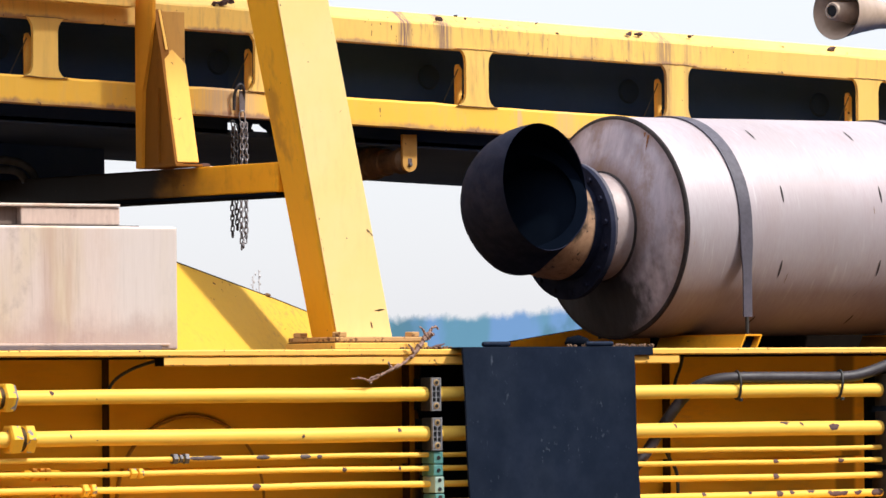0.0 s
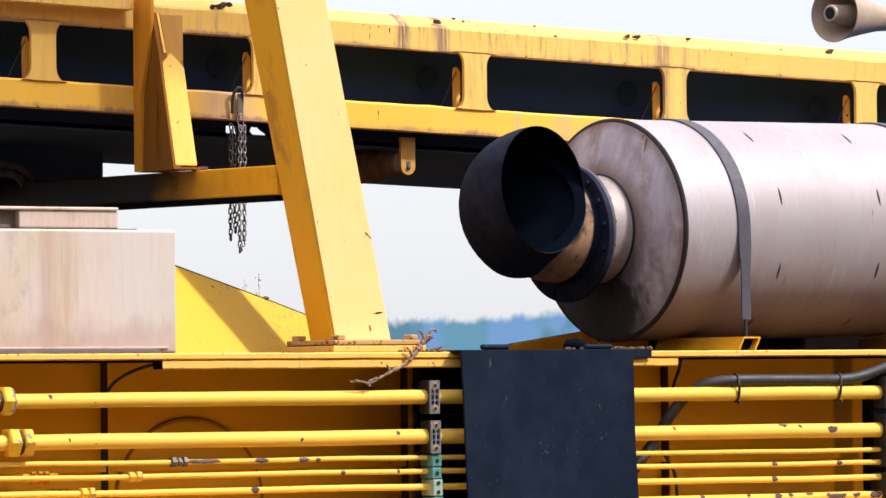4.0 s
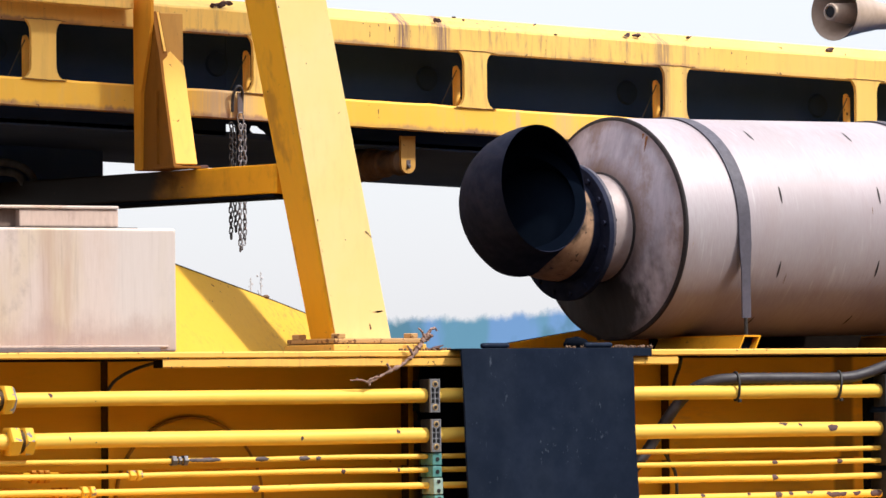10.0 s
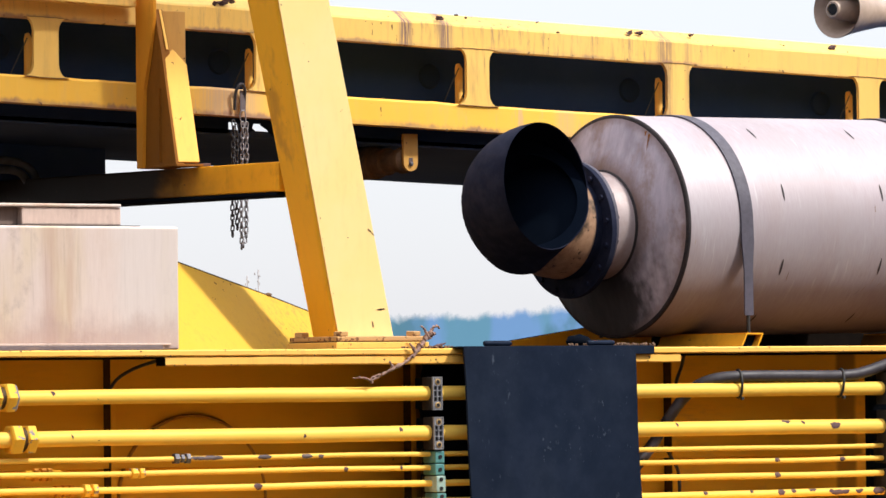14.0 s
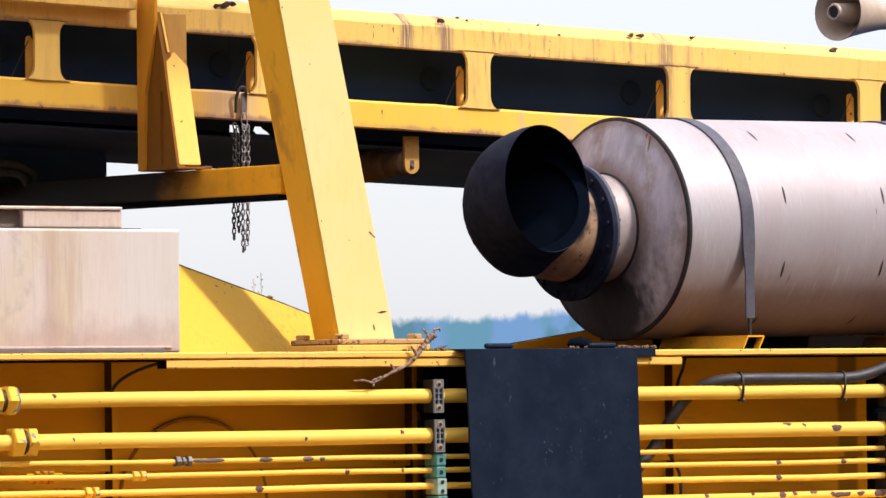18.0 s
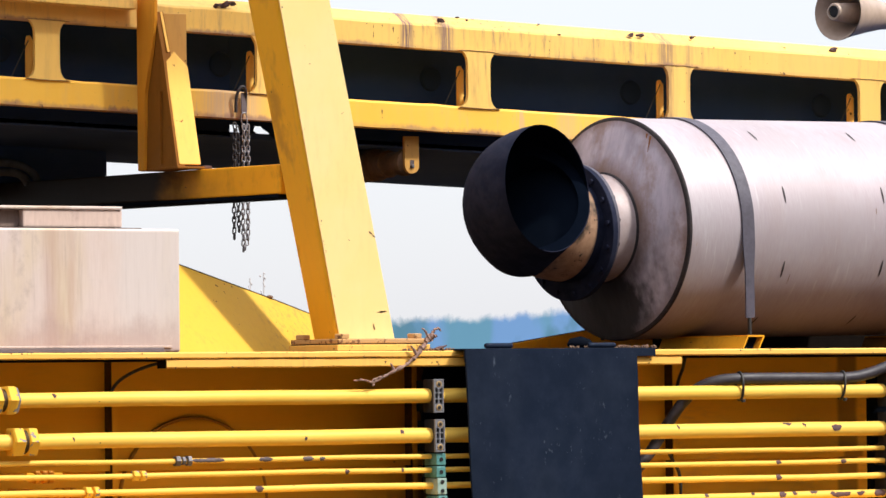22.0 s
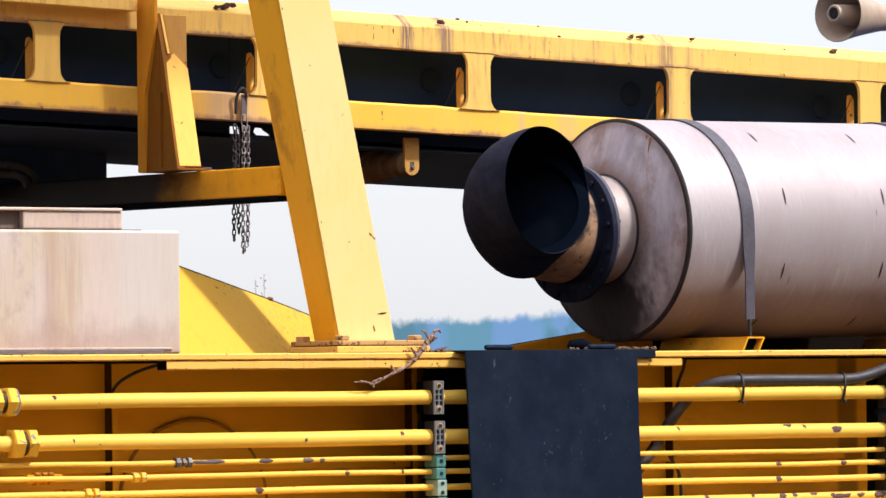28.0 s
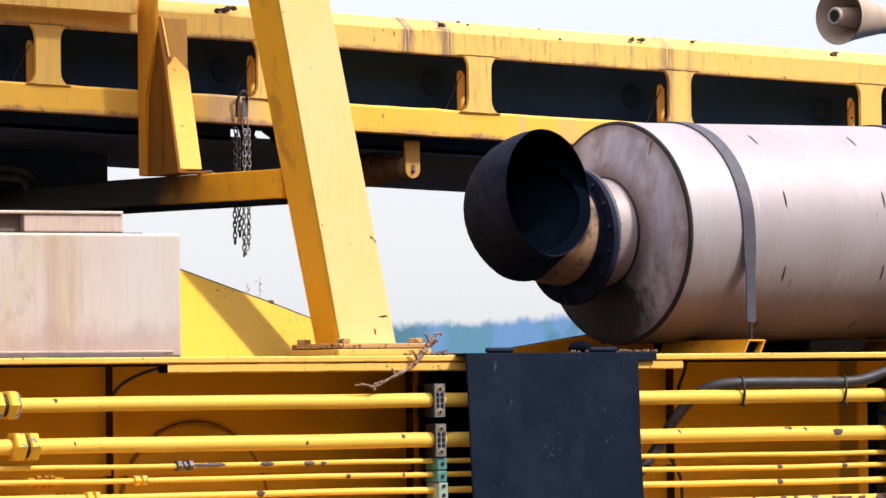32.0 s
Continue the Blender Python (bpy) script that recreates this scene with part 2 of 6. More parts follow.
M_MUFF = metal("aluminised_steel", (0.425, 0.378, 0.402), (0.33, 0.262, 0.275), 0.52, 0.24, (9, 1, 1), 5.0, 0.65, (0.25, 0.17, 0.14), 0.22)
M_CAP = metal("tarnished_cap_steel", (0.60, 0.52, 0.58), (0.22, 0.20, 0.245), 0.58, 0.2, (0.6, 2.0, 0.5), 2.6, 0.75, (0.10, 0.065, 0.05), 0.8)
mn = M_MUFF.node_tree
mb = mn.nodes["Principled BSDF"]
mb.inputs["Specular IOR Level"].default_value = 0.6
skin = mb.inputs["Base Color"].links[0].from_socket
skin = mix(mn, ramp(mn, noise_of(mn, 2.3, 4, (1.4, 1, 1), 0.55, 21.0), 0.46, 0.66, 0.0, 0.40), skin, (0.36, 0.31, 0.315))
skin = mix(mn, ramp(mn, noise_of(mn, 26.0, 4, (4.0, 0.30, 0.30), 0.6, 27.0), 0.60, 0.72, 0.0, 0.22), skin, (0.66, 0.63, 0.65))
skin = mix(mn, ramp(mn, noise_of(mn, 3.6, 5, (2.2, 0.8, 0.8), 0.65, 33.0), 0.54, 0.70, 0.0, 0.22), skin, (0.30, 0.205, 0.18))
mn.links.new(skin, mb.inputs["Base Color"])
CAP_R = (2.4156 - 1.8326) / 2
cn = M_CAP.node_tree                                      # soot, and the shade under the outlet, painted on the lower cap
cb = cn.nodes["Principled BSDF"]
tc = cn.nodes.new("ShaderNodeTexCoord")
far = cn.nodes.new("ShaderNodeVectorMath")
far.operation = "DISTANCE"
far.inputs[1].default_value = (0.0, 0.10, 0.10)
cn.links.new(tc.outputs["Object"], far.inputs[0])
dark_blot = calc(cn, "ADD", far.outputs["Value"], calc(cn, "MULTIPLY", calc(cn, "SUBTRACT", noise_of(cn, 9.0, 5, (1, 1, 0.6), 0.65, 4.0), 0.5), 0.30))
flat = cn.nodes.new("ShaderNodeVectorMath")               # brown heat stain round the neck and along the rim
flat.operation = "MULTIPLY"
flat.inputs[1].default_value = (0, 1, 1)
cn.links.new(tc.outputs["Object"], flat.inputs[0])
mid = cn.nodes.new("ShaderNodeVectorMath")
mid.operation = "DISTANCE"
mid.inputs[1].default_value = (0, 0, CAP_R)
cn.links.new(flat.outputs[0], mid.inputs[0])
rad = calc(cn, "ADD", mid.outputs["Value"], calc(cn, "MULTIPLY", calc(cn, "SUBTRACT", noise_of(cn, 14.0, 5, (1, 1, 1), 0.65, 8.0), 0.5), 0.05))
ring = calc(cn, "MAXIMUM", ramp(cn, rad, 0.200, 0.150, 0.0, 0.75), ramp(cn, rad, CAP_R - 0.035, CAP_R - 0.004, 0.0, 0.6))
plain = cb.inputs["Base Color"].links[0].from_socket
plain = mix(cn, ramp(cn, noise_of(cn, 6.5, 6, (1, 1, 0.7), 0.7, 51.0), 0.52, 0.70, 0.0, 0.45), plain, (0.62, 0.55, 0.59))
plain = mix(cn, ramp(cn, noise_of(cn, 5.0, 6, (1, 1, 0.6), 0.7, 57.0), 0.51, 0.66, 0.0, 0.8), plain, (0.31, 0.21, 0.175))
stained = mix(cn, ring, plain, (0.17, 0.095, 0.065))
cn.links.new(stained, cb.inputs["Base Color"])
sooty = ramp(cn, dark_blot, 0.27, 0.17, 0.0, 0.96)
old = cb.inputs["Base Color"].links[0].from_socket
cn.links.new(mix(cn, sooty, old, (0.022, 0.020, 0.021)), cb.inputs["Base Color"])
M_NECK = metal("rusty_stainless_pipe", (0.52, 0.31, 0.19), (0.21, 0.115, 0.065), 0.55, 0.3, (1, 1, 1), 7.0, 0.8, (0.035, 0.022, 0.018), 0.95)
nk = M_NECK.node_tree                                     # soot licked over the stub, with black specks
nb = nk.nodes["Principled BSDF"]
lick = calc(nk, "MAXIMUM", ramp(nk, noise_of(nk, 5.5, 5, (1, 1, 1), 0.65, 3.3), 0.52, 0.64, 0.0, 0.95), ramp(nk, noise_of(nk, 70.0, 3, (1, 1, 1), 0.6, 6.1), 0.63, 0.68, 0.0, 0.9))
nk.links.new(mix(nk, lick, nb.inputs["Base Color"].links[0].from_socket, (0.016, 0.013, 0.012)), nb.inputs["Base Color"])
M_BOX = metal("weathered_zinc_sheet", (0.66, 0.535, 0.475), (0.52, 0.39, 0.34), 0.62, 0.2, (5, 5, 0.35), 5.0, 0.35, (0.56, 0.41, 0.31), 0.35)
bn = M_BOX.node_tree                                      # yellowed and peach-coloured run-off
bb = bn.nodes["Principled BSDF"]
tint = bb.inputs["Base Color"].links[0].from_socket
tint = mix(bn, ramp(bn, noise_of(bn, 2.6, 4, (2.2, 1, 0.45), 0.6, 11.0), 0.46, 0.68, 0.0, 0.55), tint, (0.59, 0.455, 0.265))
tint = mix(bn, ramp(bn, noise_of(bn, 3.4, 4, (3.0, 1, 0.35), 0.65, 17.0), 0.50, 0.66, 0.0, 0.75), tint, (0.50, 0.335, 0.255))
tint = mix(bn, ramp(bn, noise_of(bn, 7.0, 6, (1.3, 1, 0.8), 0.7, 31.0), 0.56, 0.74, 0.0, 0.6), tint, (0.36, 0.265, 0.235))
tint = mix(bn, ramp(bn, noise_of(bn, 30.0, 4, (2.4, 1, 0.10), 0.6, 23.0), 0.56, 0.70, 0.0, 0.35), tint, (0.40, 0.29, 0.24))
tint = mix(bn, ramp(bn, noise_of(bn, 4.2, 6, (2.4, 1, 0.6), 0.7, 41.0), 0.55, 0.70, 0.0, 0.35), tint, (0.40, 0.295, 0.265))
tc = bn.nodes.new("ShaderNodeTexCoord")
sx = bn.nodes.new("ShaderNodeSeparateXYZ")
bn.links.new(tc.outputs["Object"], sx.inputs[0])
wander = calc(bn, "MULTIPLY", calc(bn, "SUBTRACT", noise_of(bn, 6.0, 5, (1, 1, 0.6), 0.65, 61.0), 0.5), 0.22)
along = calc(bn, "ADD", sx.outputs[0], wander)
tint = mix(bn, ramp(bn, along, 0.03, 0.13, 0.0, 0.6), tint, (0.63, 0.555, 0.515))          # rinsed paler beside the corner
off = calc(bn, "ABSOLUTE", calc(bn, "ADD", sx.outputs[0], calc(bn, "ADD", calc(bn, "MULTIPLY", wander, 0.18), 0.094)), 0.0)
tint = mix(bn, ramp(bn, off, 0.034, 0.004, 0.0, 0.42), tint, (0.43, 0.255, 0.20))          # reddish run-off streak
low = calc(bn, "ADD", sx.outputs[2], calc(bn, "MULTIPLY", calc(bn, "SUBTRACT", noise_of(bn, 13.0, 6, (1, 1, 0.5), 0.7, 67.0), 0.5), 0.20))
tint = mix(bn, ramp(bn, low, 0.11, 0.02, 0.0, 0.6), tint, (0.40, 0.27, 0.235))             # splashed mud along the foot
bn.links.new(tint, bb.inputs["Base Color"])
M_NECKPIPE = metal("bright_neck_steel", (0.40, 0.33, 0.325), (0.26, 0.19, 0.18), 0.5, 0.3, (1, 1, 1), 6.0, 0.6, (0.22, 0.13, 0.09), 0.6)
M_LID = metal("brown_stained_zinc", (0.58, 0.44, 0.37), (0.42, 0.30, 0.25), 0.65, 0.15, (3, 3, 0.6), 6.0, 0.7, (0.20, 0.13, 0.10), 0.6)
# Shaded copy of the lid zinc: shade of its turned face in the colour
M_LID_SHADE = metal("shaded_stained_zinc", (0.20, 0.135, 0.105), (0.13, 0.085, 0.07), 0.7, 0.1, (3, 3, 0.6), 6.0, 0.7, (0.10, 0.07, 0.06), 0.6)
M_MAUVE = metal("dirty_zinc_foot", (0.17, 0.135, 0.14), (0.09, 0.07, 0.075), 0.7, 0.1, (2, 2, 8), 6.0, 0.8, (0.10, 0.07, 0.06), 0.6)
M_STRAP = matte("grey_steel_strap", (0.085, 0.076, 0.100), (0.06, 0.053, 0.070), 0.6, 90, 0.4)
M_SOOT = matte("sooty_steel", (0.0115, 0.0145, 0.0310), (0.0235, 0.0258, 0.0470), 0.88, 25, 0.08, 0.25)
M_BLACK = matte("flat_black", (0.004, 0.006, 0.011), (0.007, 0.009, 0.014), 0.95, 25, 0.02, 0.1)
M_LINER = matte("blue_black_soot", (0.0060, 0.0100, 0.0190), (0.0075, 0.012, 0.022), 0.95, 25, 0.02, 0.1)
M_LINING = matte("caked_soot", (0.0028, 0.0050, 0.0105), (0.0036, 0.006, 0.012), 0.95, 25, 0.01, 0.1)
M_SEAM = matte("scorched_weld", (0.020, 0.016, 0.019), (0.050, 0.035, 0.031), 0.7, 120, 0.3)
M_RUBBER = matte("black_rubber", (0.0075, 0.0130, 0.0270), (0.012, 0.0185, 0.036), 0.65, 14, 0.05, 0.12)
rn = M_RUBBER.node_tree                                   # pale scuffs and dust
rb = rn.nodes["Principled BSDF"]
scuff = calc(rn, "MULTIPLY", ramp(rn, noise_of(rn, 55.0, 5, (1, 1, 0.35), 0.7, 2.0), 0.62, 0.70), ramp(rn, noise_of(rn, 7.0, 2, (1, 1, 1), 0.5, 5.0), 0.5, 0.62))
dust = ramp(rn, noise_of(rn, 6.0, 6, (1, 1, 0.6), 0.65, 8.0), 0.42, 0.75, 0.0, 0.06)
fleck = calc(rn, "MULTIPLY", ramp(rn, noise_of(rn, 130.0, 3, (1, 1, 0.5), 0.6, 12.0), 0.64, 0.70), ramp(rn, noise_of(rn, 9.0, 2, (1, 1, 1), 0.5, 15.0), 0.46, 0.60))
scuff = calc(rn, "MAXIMUM", scuff, calc(rn, "MULTIPLY", fleck, 0.7))
old = rb.inputs["Base Color"].links[0].from_socket
rn.links.new(mix(rn, calc(rn, "MAXIMUM", calc(rn, "MULTIPLY", scuff, 0.5), dust), old, (0.10, 0.12, 0.16)), rb.inputs["Base Color"])
M_BELT = matte("belt_rubber", (0.017, 0.034, 0.085), (0.021, 0.039, 0.093), 0.95, 12, 0.03, 0.2, (1, 6, 1))
M_BELT_UNDER = matte("dusty_belt_underside", (0.060, 0.115, 0.27), (0.080, 0.135, 0.29), 0.9, 9, 0.1, 0.2, (1, 6, 1))
M_HOSE = matte("grey_conduit", (0.046, 0.038, 0.044), (0.030, 0.025, 0.029), 0.6, 60, 0.4)
M_DUSTY = matte("dusty_hose_rubber", (0.16, 0.18, 0.21), (0.10, 0.115, 0.135), 0.8, 40, 0.3)
M_CABLE = matte("black_cable", (0.02, 0.02, 0.02), (0.04, 0.035, 0.03), 0.6, 60, 0.4)
M_BARE = matte("bare_grey_primer", (0.125, 0.095, 0.095), (0.07, 0.052, 0.052), 0.7, 90, 0.3)
M_RUST = matte("brown_rust", (0.095, 0.058, 0.058), (0.15, 0.088, 0.08), 0.85, 150, 0.2)
M_BROWN = matte("rusty_roller", (0.175, 0.105, 0.058), (0.065, 0.046, 0.034), 0.7, 20, 0.3)
M_SEAL = matte("dark_seam_shade", (0.055, 0.03, 0.012), (0.09, 0.05, 0.015), 0.7, 60, 0.2)
M_GRIME = matte("brown_grime", (0.16, 0.09, 0.055), (0.26, 0.15, 0.08), 0.85, 120, 0.2)
M_RUNRUST = matte("orange_rust", (0.30, 0.12, 0.04), (0.20, 0.08, 0.035), 0.85, 120, 0.2)
M_RIM = matte("brown_rim", (0.44, 0.20, 0.015), (0.30, 0.14, 0.012), 0.6, 60, 0.3)
M_IDLER = matte("dusty_roller_end", (0.014, 0.026, 0.058), (0.016, 0.027, 0.056), 0.9, 20, 0.03)
M_CLAMP = matte("grey_plastic", (0.24, 0.235, 0.25), (0.17, 0.165, 0.175), 0.5, 80, 0.4)
M_CLAMP_DARK = matte("dark_plastic", (0.022, 0.021, 0.023), (0.034, 0.033, 0.034), 0.75, 80, 0.15)
M_GREEN = matte("green_plastic", (0.07, 0.22, 0.21), (0.11, 0.28, 0.26), 0.5, 60, 0.4)
M_MINT = matte("pale_green_plastic", (0.34, 0.46, 0.40), (0.25, 0.36, 0.31), 0.5, 60, 0.4)
M_BRASS = matte("brassy_washer", (0.50, 0.32, 0.12), (0.30, 0.18, 0.08), 0.4, 100, 0.6)
M_GALV = metal("galvanised_steel", (0.13, 0.12, 0.13), (0.06, 0.055, 0.058), 0.55, 0.3, (1, 1, 1), 12.0, 0.6, (0.12, 0.07, 0.05), 0.5)
# Dark and bright copies: the back strands' shade is put into the colour
M_CHAIN = metal("dark_shaded_chain_steel", (0.045, 0.042, 0.047), (0.025, 0.023, 0.026), 0.6, 0.2, (1, 1, 1), 40.0, 0.6, (0.07, 0.04, 0.03), 0.5)
M_CHAIN_BRIGHT = metal("bright_lit_chain_steel", (0.36, 0.34, 0.36), (0.15, 0.14, 0.15), 0.45, 0.5, (1, 1, 1), 40.0, 0.6, (0.09, 0.06, 0.05), 0.4)
M_HORN = matte("beige_plastic", (0.43, 0.320, 0.25), (0.36, 0.265, 0.20), 0.5, 30, 0.4, 0.1)
M_BARK = matte("dry_bark", (0.36, 0.23, 0.18), (0.15, 0.08, 0.06), 0.9, 90, 0.2, 0.6)
M_SOIL = matte("dry_soil", (0.24, 0.15, 0.10), (0.14, 0.09, 0.06), 0.95, 200, 0.1, 0.6)
M_GROUND = matte("warm_soil_ground", (0.045, 0.032, 0.022), (0.03, 0.022, 0.016), 0.95, 3, 0.1, 0.5)
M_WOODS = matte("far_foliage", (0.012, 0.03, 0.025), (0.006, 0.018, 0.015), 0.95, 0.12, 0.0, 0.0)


def painted_air_light(m):
    """Emission that paints blue air light over far foliage, with green and deeper blue stands in it."""
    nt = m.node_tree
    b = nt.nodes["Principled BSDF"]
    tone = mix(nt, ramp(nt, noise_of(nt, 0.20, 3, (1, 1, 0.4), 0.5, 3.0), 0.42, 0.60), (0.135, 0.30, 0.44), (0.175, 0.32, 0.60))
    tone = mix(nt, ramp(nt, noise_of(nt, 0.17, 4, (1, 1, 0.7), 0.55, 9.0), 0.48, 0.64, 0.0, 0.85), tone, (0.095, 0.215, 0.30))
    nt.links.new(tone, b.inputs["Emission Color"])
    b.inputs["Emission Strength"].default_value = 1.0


painted_air_light(M_WOODS)
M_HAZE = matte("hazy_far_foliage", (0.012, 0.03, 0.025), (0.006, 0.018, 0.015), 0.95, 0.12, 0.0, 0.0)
painted_air_light(M_HAZE)
hn = M_HAZE.node_tree                                     # haze put into the alpha: the tree tops thin out into the bright air
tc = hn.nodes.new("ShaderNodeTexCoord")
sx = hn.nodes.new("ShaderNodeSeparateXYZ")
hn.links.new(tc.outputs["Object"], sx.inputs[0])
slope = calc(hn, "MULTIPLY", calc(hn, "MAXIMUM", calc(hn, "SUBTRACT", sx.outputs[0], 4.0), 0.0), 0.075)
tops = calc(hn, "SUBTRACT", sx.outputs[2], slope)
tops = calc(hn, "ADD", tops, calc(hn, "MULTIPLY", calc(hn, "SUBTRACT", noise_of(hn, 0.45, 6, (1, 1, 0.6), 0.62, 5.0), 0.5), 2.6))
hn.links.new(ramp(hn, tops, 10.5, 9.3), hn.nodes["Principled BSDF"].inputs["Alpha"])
M_WEED = matte("dry_weed", (0.60, 0.55, 0.53), (0.68, 0.63, 0.61), 0.9, 20, 0.1)
M_BANK = matte("sky_block_dark", (0.02, 0.026, 0.014), (0.032, 0.03, 0.02), 0.95, 2.0, 0.1, 0.3)
M_DARK_FILL = matte("flat_dark_fill", (0.008, 0.006, 0.005), (0.014, 0.010, 0.008), 0.95, 20, 0.02)
# Colour of unseen top surfaces, chosen for the light they bounce
M_DECK_BOUNCE = matte("deck_bounce_brown", (0.130, 0.050, 0.009), (0.075, 0.030, 0.007), 0.9, 18, 0.2)
M_TRACK = matte("dark_undercarriage", (0.05, 0.045, 0.04), (0.09, 0.075, 0.06), 0.8, 12, 0.2)


# ---- mesh helpers ----
def thing(name, at, label, category, group="", kind=""):
    ob = new(name)
    ob.location = at
    ob["at"] = at
    return tagged(ob, label, category, group, kind)


def origin(ob):
    o = Vector()
    while ob is not None:
        o += Vector(ob.location)
        ob = ob.parent
    return o


def part(name, bm, material, parent=None, label="", smooth=None):
    """Links bm, drawn in world metres, as one mesh under its thing or part."""
    me = bpy.data.meshes.new(name)
    if parent is not None:
        bmesh.ops.translate(bm, verts=bm.verts, vec=-origin(parent))
    bmesh.ops.recalc_face_normals(bm, faces=bm.faces)
    if smooth is not None:
        lim = radians(smooth)
        for f in bm.faces:
            f.smooth = True
        for e in bm.edges:
            e.smooth = len(e.link_faces) == 2 and e.calc_face_angle(0) < lim
    bm.to_mesh(me)
    bm.free()
    me.materials.append(material)
    ob = new(name, me)
    ob.parent = parent
    if label:
        ob["label"] = label
    return ob


def add_box(bm, x0, x1, y0, y1, z0, z1, bevel=0.0, seg=2):
    vs = [bm.verts.new((x, y, z)) for x in (x0, x1) for y in (y0, y1) for z in (z0, z1)]
    fs = [bm.faces.new([vs[i] for i in q]) for q in ((0, 1, 3, 2), (4, 6, 7, 5), (0, 4, 5, 1), (2, 3, 7, 6), (0, 2, 6, 4), (1, 5, 7, 3))]
    if bevel:
        es = list({e for f in fs for e in f.edges})
        bmesh.ops.bevel(bm, geom=es, offset=bevel, segments=seg, affect="EDGES", profile=0.6)
    return vs


def box(x0, x1, y0, y1, z0, z1, bevel=0.0, seg=2):
    bm = bmesh.new()
    add_box(bm, x0, x1, y0, y1, z0, z1, bevel, seg)
    return bm


def prism(points, along, bevel=0.0):
    """A plate: the outline (points in 3D, in order) pushed out by the vector along."""
    bm = bmesh.new()
    a = [bm.verts.new(p) for p in points]
    b = [bm.verts.new(Vector(p) + Vector(along)) for p in points]
    n = len(a)
    bm.faces.new(a)
    bm.faces.new(b[::-1])
    for i in range(n):
        bm.faces.new((a[i], b[i], b[(i + 1) % n], a[(i + 1) % n]))
    if bevel:
        bmesh.ops.bevel(bm, geom=list(bm.edges), offset=bevel, segments=2, affect="EDGES", profile=0.6)
    return bm


def rings(bm, loops, close=True, cap=True):
    rows = [[bm.verts.new(p) for p in loop] for loop in loops]
    n = len(rows[0])
    for r, s in zip(rows, rows[1:]):
        for i in range(n):
            bm.faces.new((r[i], r[(i + 1) % n], s[(i + 1) % n], s[i]))
    if close:
        for i in range(n):
            r, s = rows[-1], rows[0]
            bm.faces.new((r[i], r[(i + 1) % n], s[(i + 1) % n], s[i]))
    elif cap:
        bm.faces.new(rows[0])
        bm.faces.new(rows[-1])


def basis(d):
    d = Vector(d).normalized()
    u = d.cross(Vector((0, 0, 1)))
    u = u.normalized() if u.length > 1e-4 else Vector((1, 0, 0))
    return d, u, u.cross(d)


def lathe(at, axis, profile, seg=40, cap=True):
    """A turned body: profile of (distance along axis, radius), from at."""
    d, u, v = basis(axis)
    bm = bmesh.new()
    loops = []
    for s, r in profile:
        loops.append([Vector(at) + d * s + (u * math.cos(k * math.tau / seg) + v * math.sin(k * math.tau / seg)) * max(r, 1e-4) for k in range(seg)])
    rings(bm, loops, False, cap)
    return bm


def tube(path, radius, seg=12, bm=None, cap=True):
    """A round bar or hose along the points of path; radius one number or one a point."""
    bm = bm or bmesh.new()
    pts = [Vector(p) for p in path]
    loops, up = [], None
    for i, p in enumerate(pts):
        d = (pts[min(i + 1, len(pts) - 1)] - pts[max(i - 1, 0)]).normalized()
        if up is None:
            up = basis(d)[1]
        up = (up - d * up.dot(d)).normalized()
        w = d.cross(up)
        r = radius[i] if isinstance(radius, (list, tuple)) else radius
        loops.append([p + (up * math.cos(k * math.tau / seg) + w * math.sin(k * math.tau / seg)) * r for k in range(seg)])
    rings(bm, loops, False, cap)
    return bm


def curve(points, steps=8):
    """A smooth run of points through those given."""
    p = [Vector(q) for q in points]
    p = [2 * p[0] - p[1]] + p + [2 * p[-1] - p[-2]]
    out = []
    for a, b, c, d in zip(p, p[1:], p[2:], p[3:]):
        for i in range(steps):
            t = i / steps
            out.append(0.5 * (2 * b + (c - a) * t + (2 * a - 5 * b + 4 * c - d) * t * t + (3 * b - a - 3 * c + d) * t ** 3))
    return out + [p[-2]]


def hexagon(at, axis, r, length, name, material, parent, label=""):
    return part(name, lathe(at, axis, ((0, r * 0.86), (length * 0.12, r), (length * 0.88, r), (length, r * 0.86)), 6), material, parent, label)


# ---- ground and distance ----
bm = bmesh.new()
n = 48
inner = [bm.verts.new((30 * math.cos(k * math.tau / n), 30 * math.sin(k * math.tau / n), 0)) for k in range(n)]
outer = [bm.verts.new((4200 * math.cos(k * math.tau / n), 4200 * math.sin(k * math.tau / n), 0)) for k in range(n)]
bm.faces.new(inner)
for k in range(n):
    bm.faces.new((inner[k], outer[k], outer[(k + 1) % n], inner[(k + 1) % n]))
tagged(part("ground", bm, M_GROUND), "brown bare soil yard stretching away to distant woods", "ground", kind="structure")


def crown(lat):
    """Height of the tree tops, lat metres to the side of the view's middle."""
    return 9.7 + 0.8 * noise.noise((lat * 0.11, 0, 0)) + 0.5 * noise.noise((lat * 0.45, 3, 0)) + 0.05 * max(0, lat - 4)


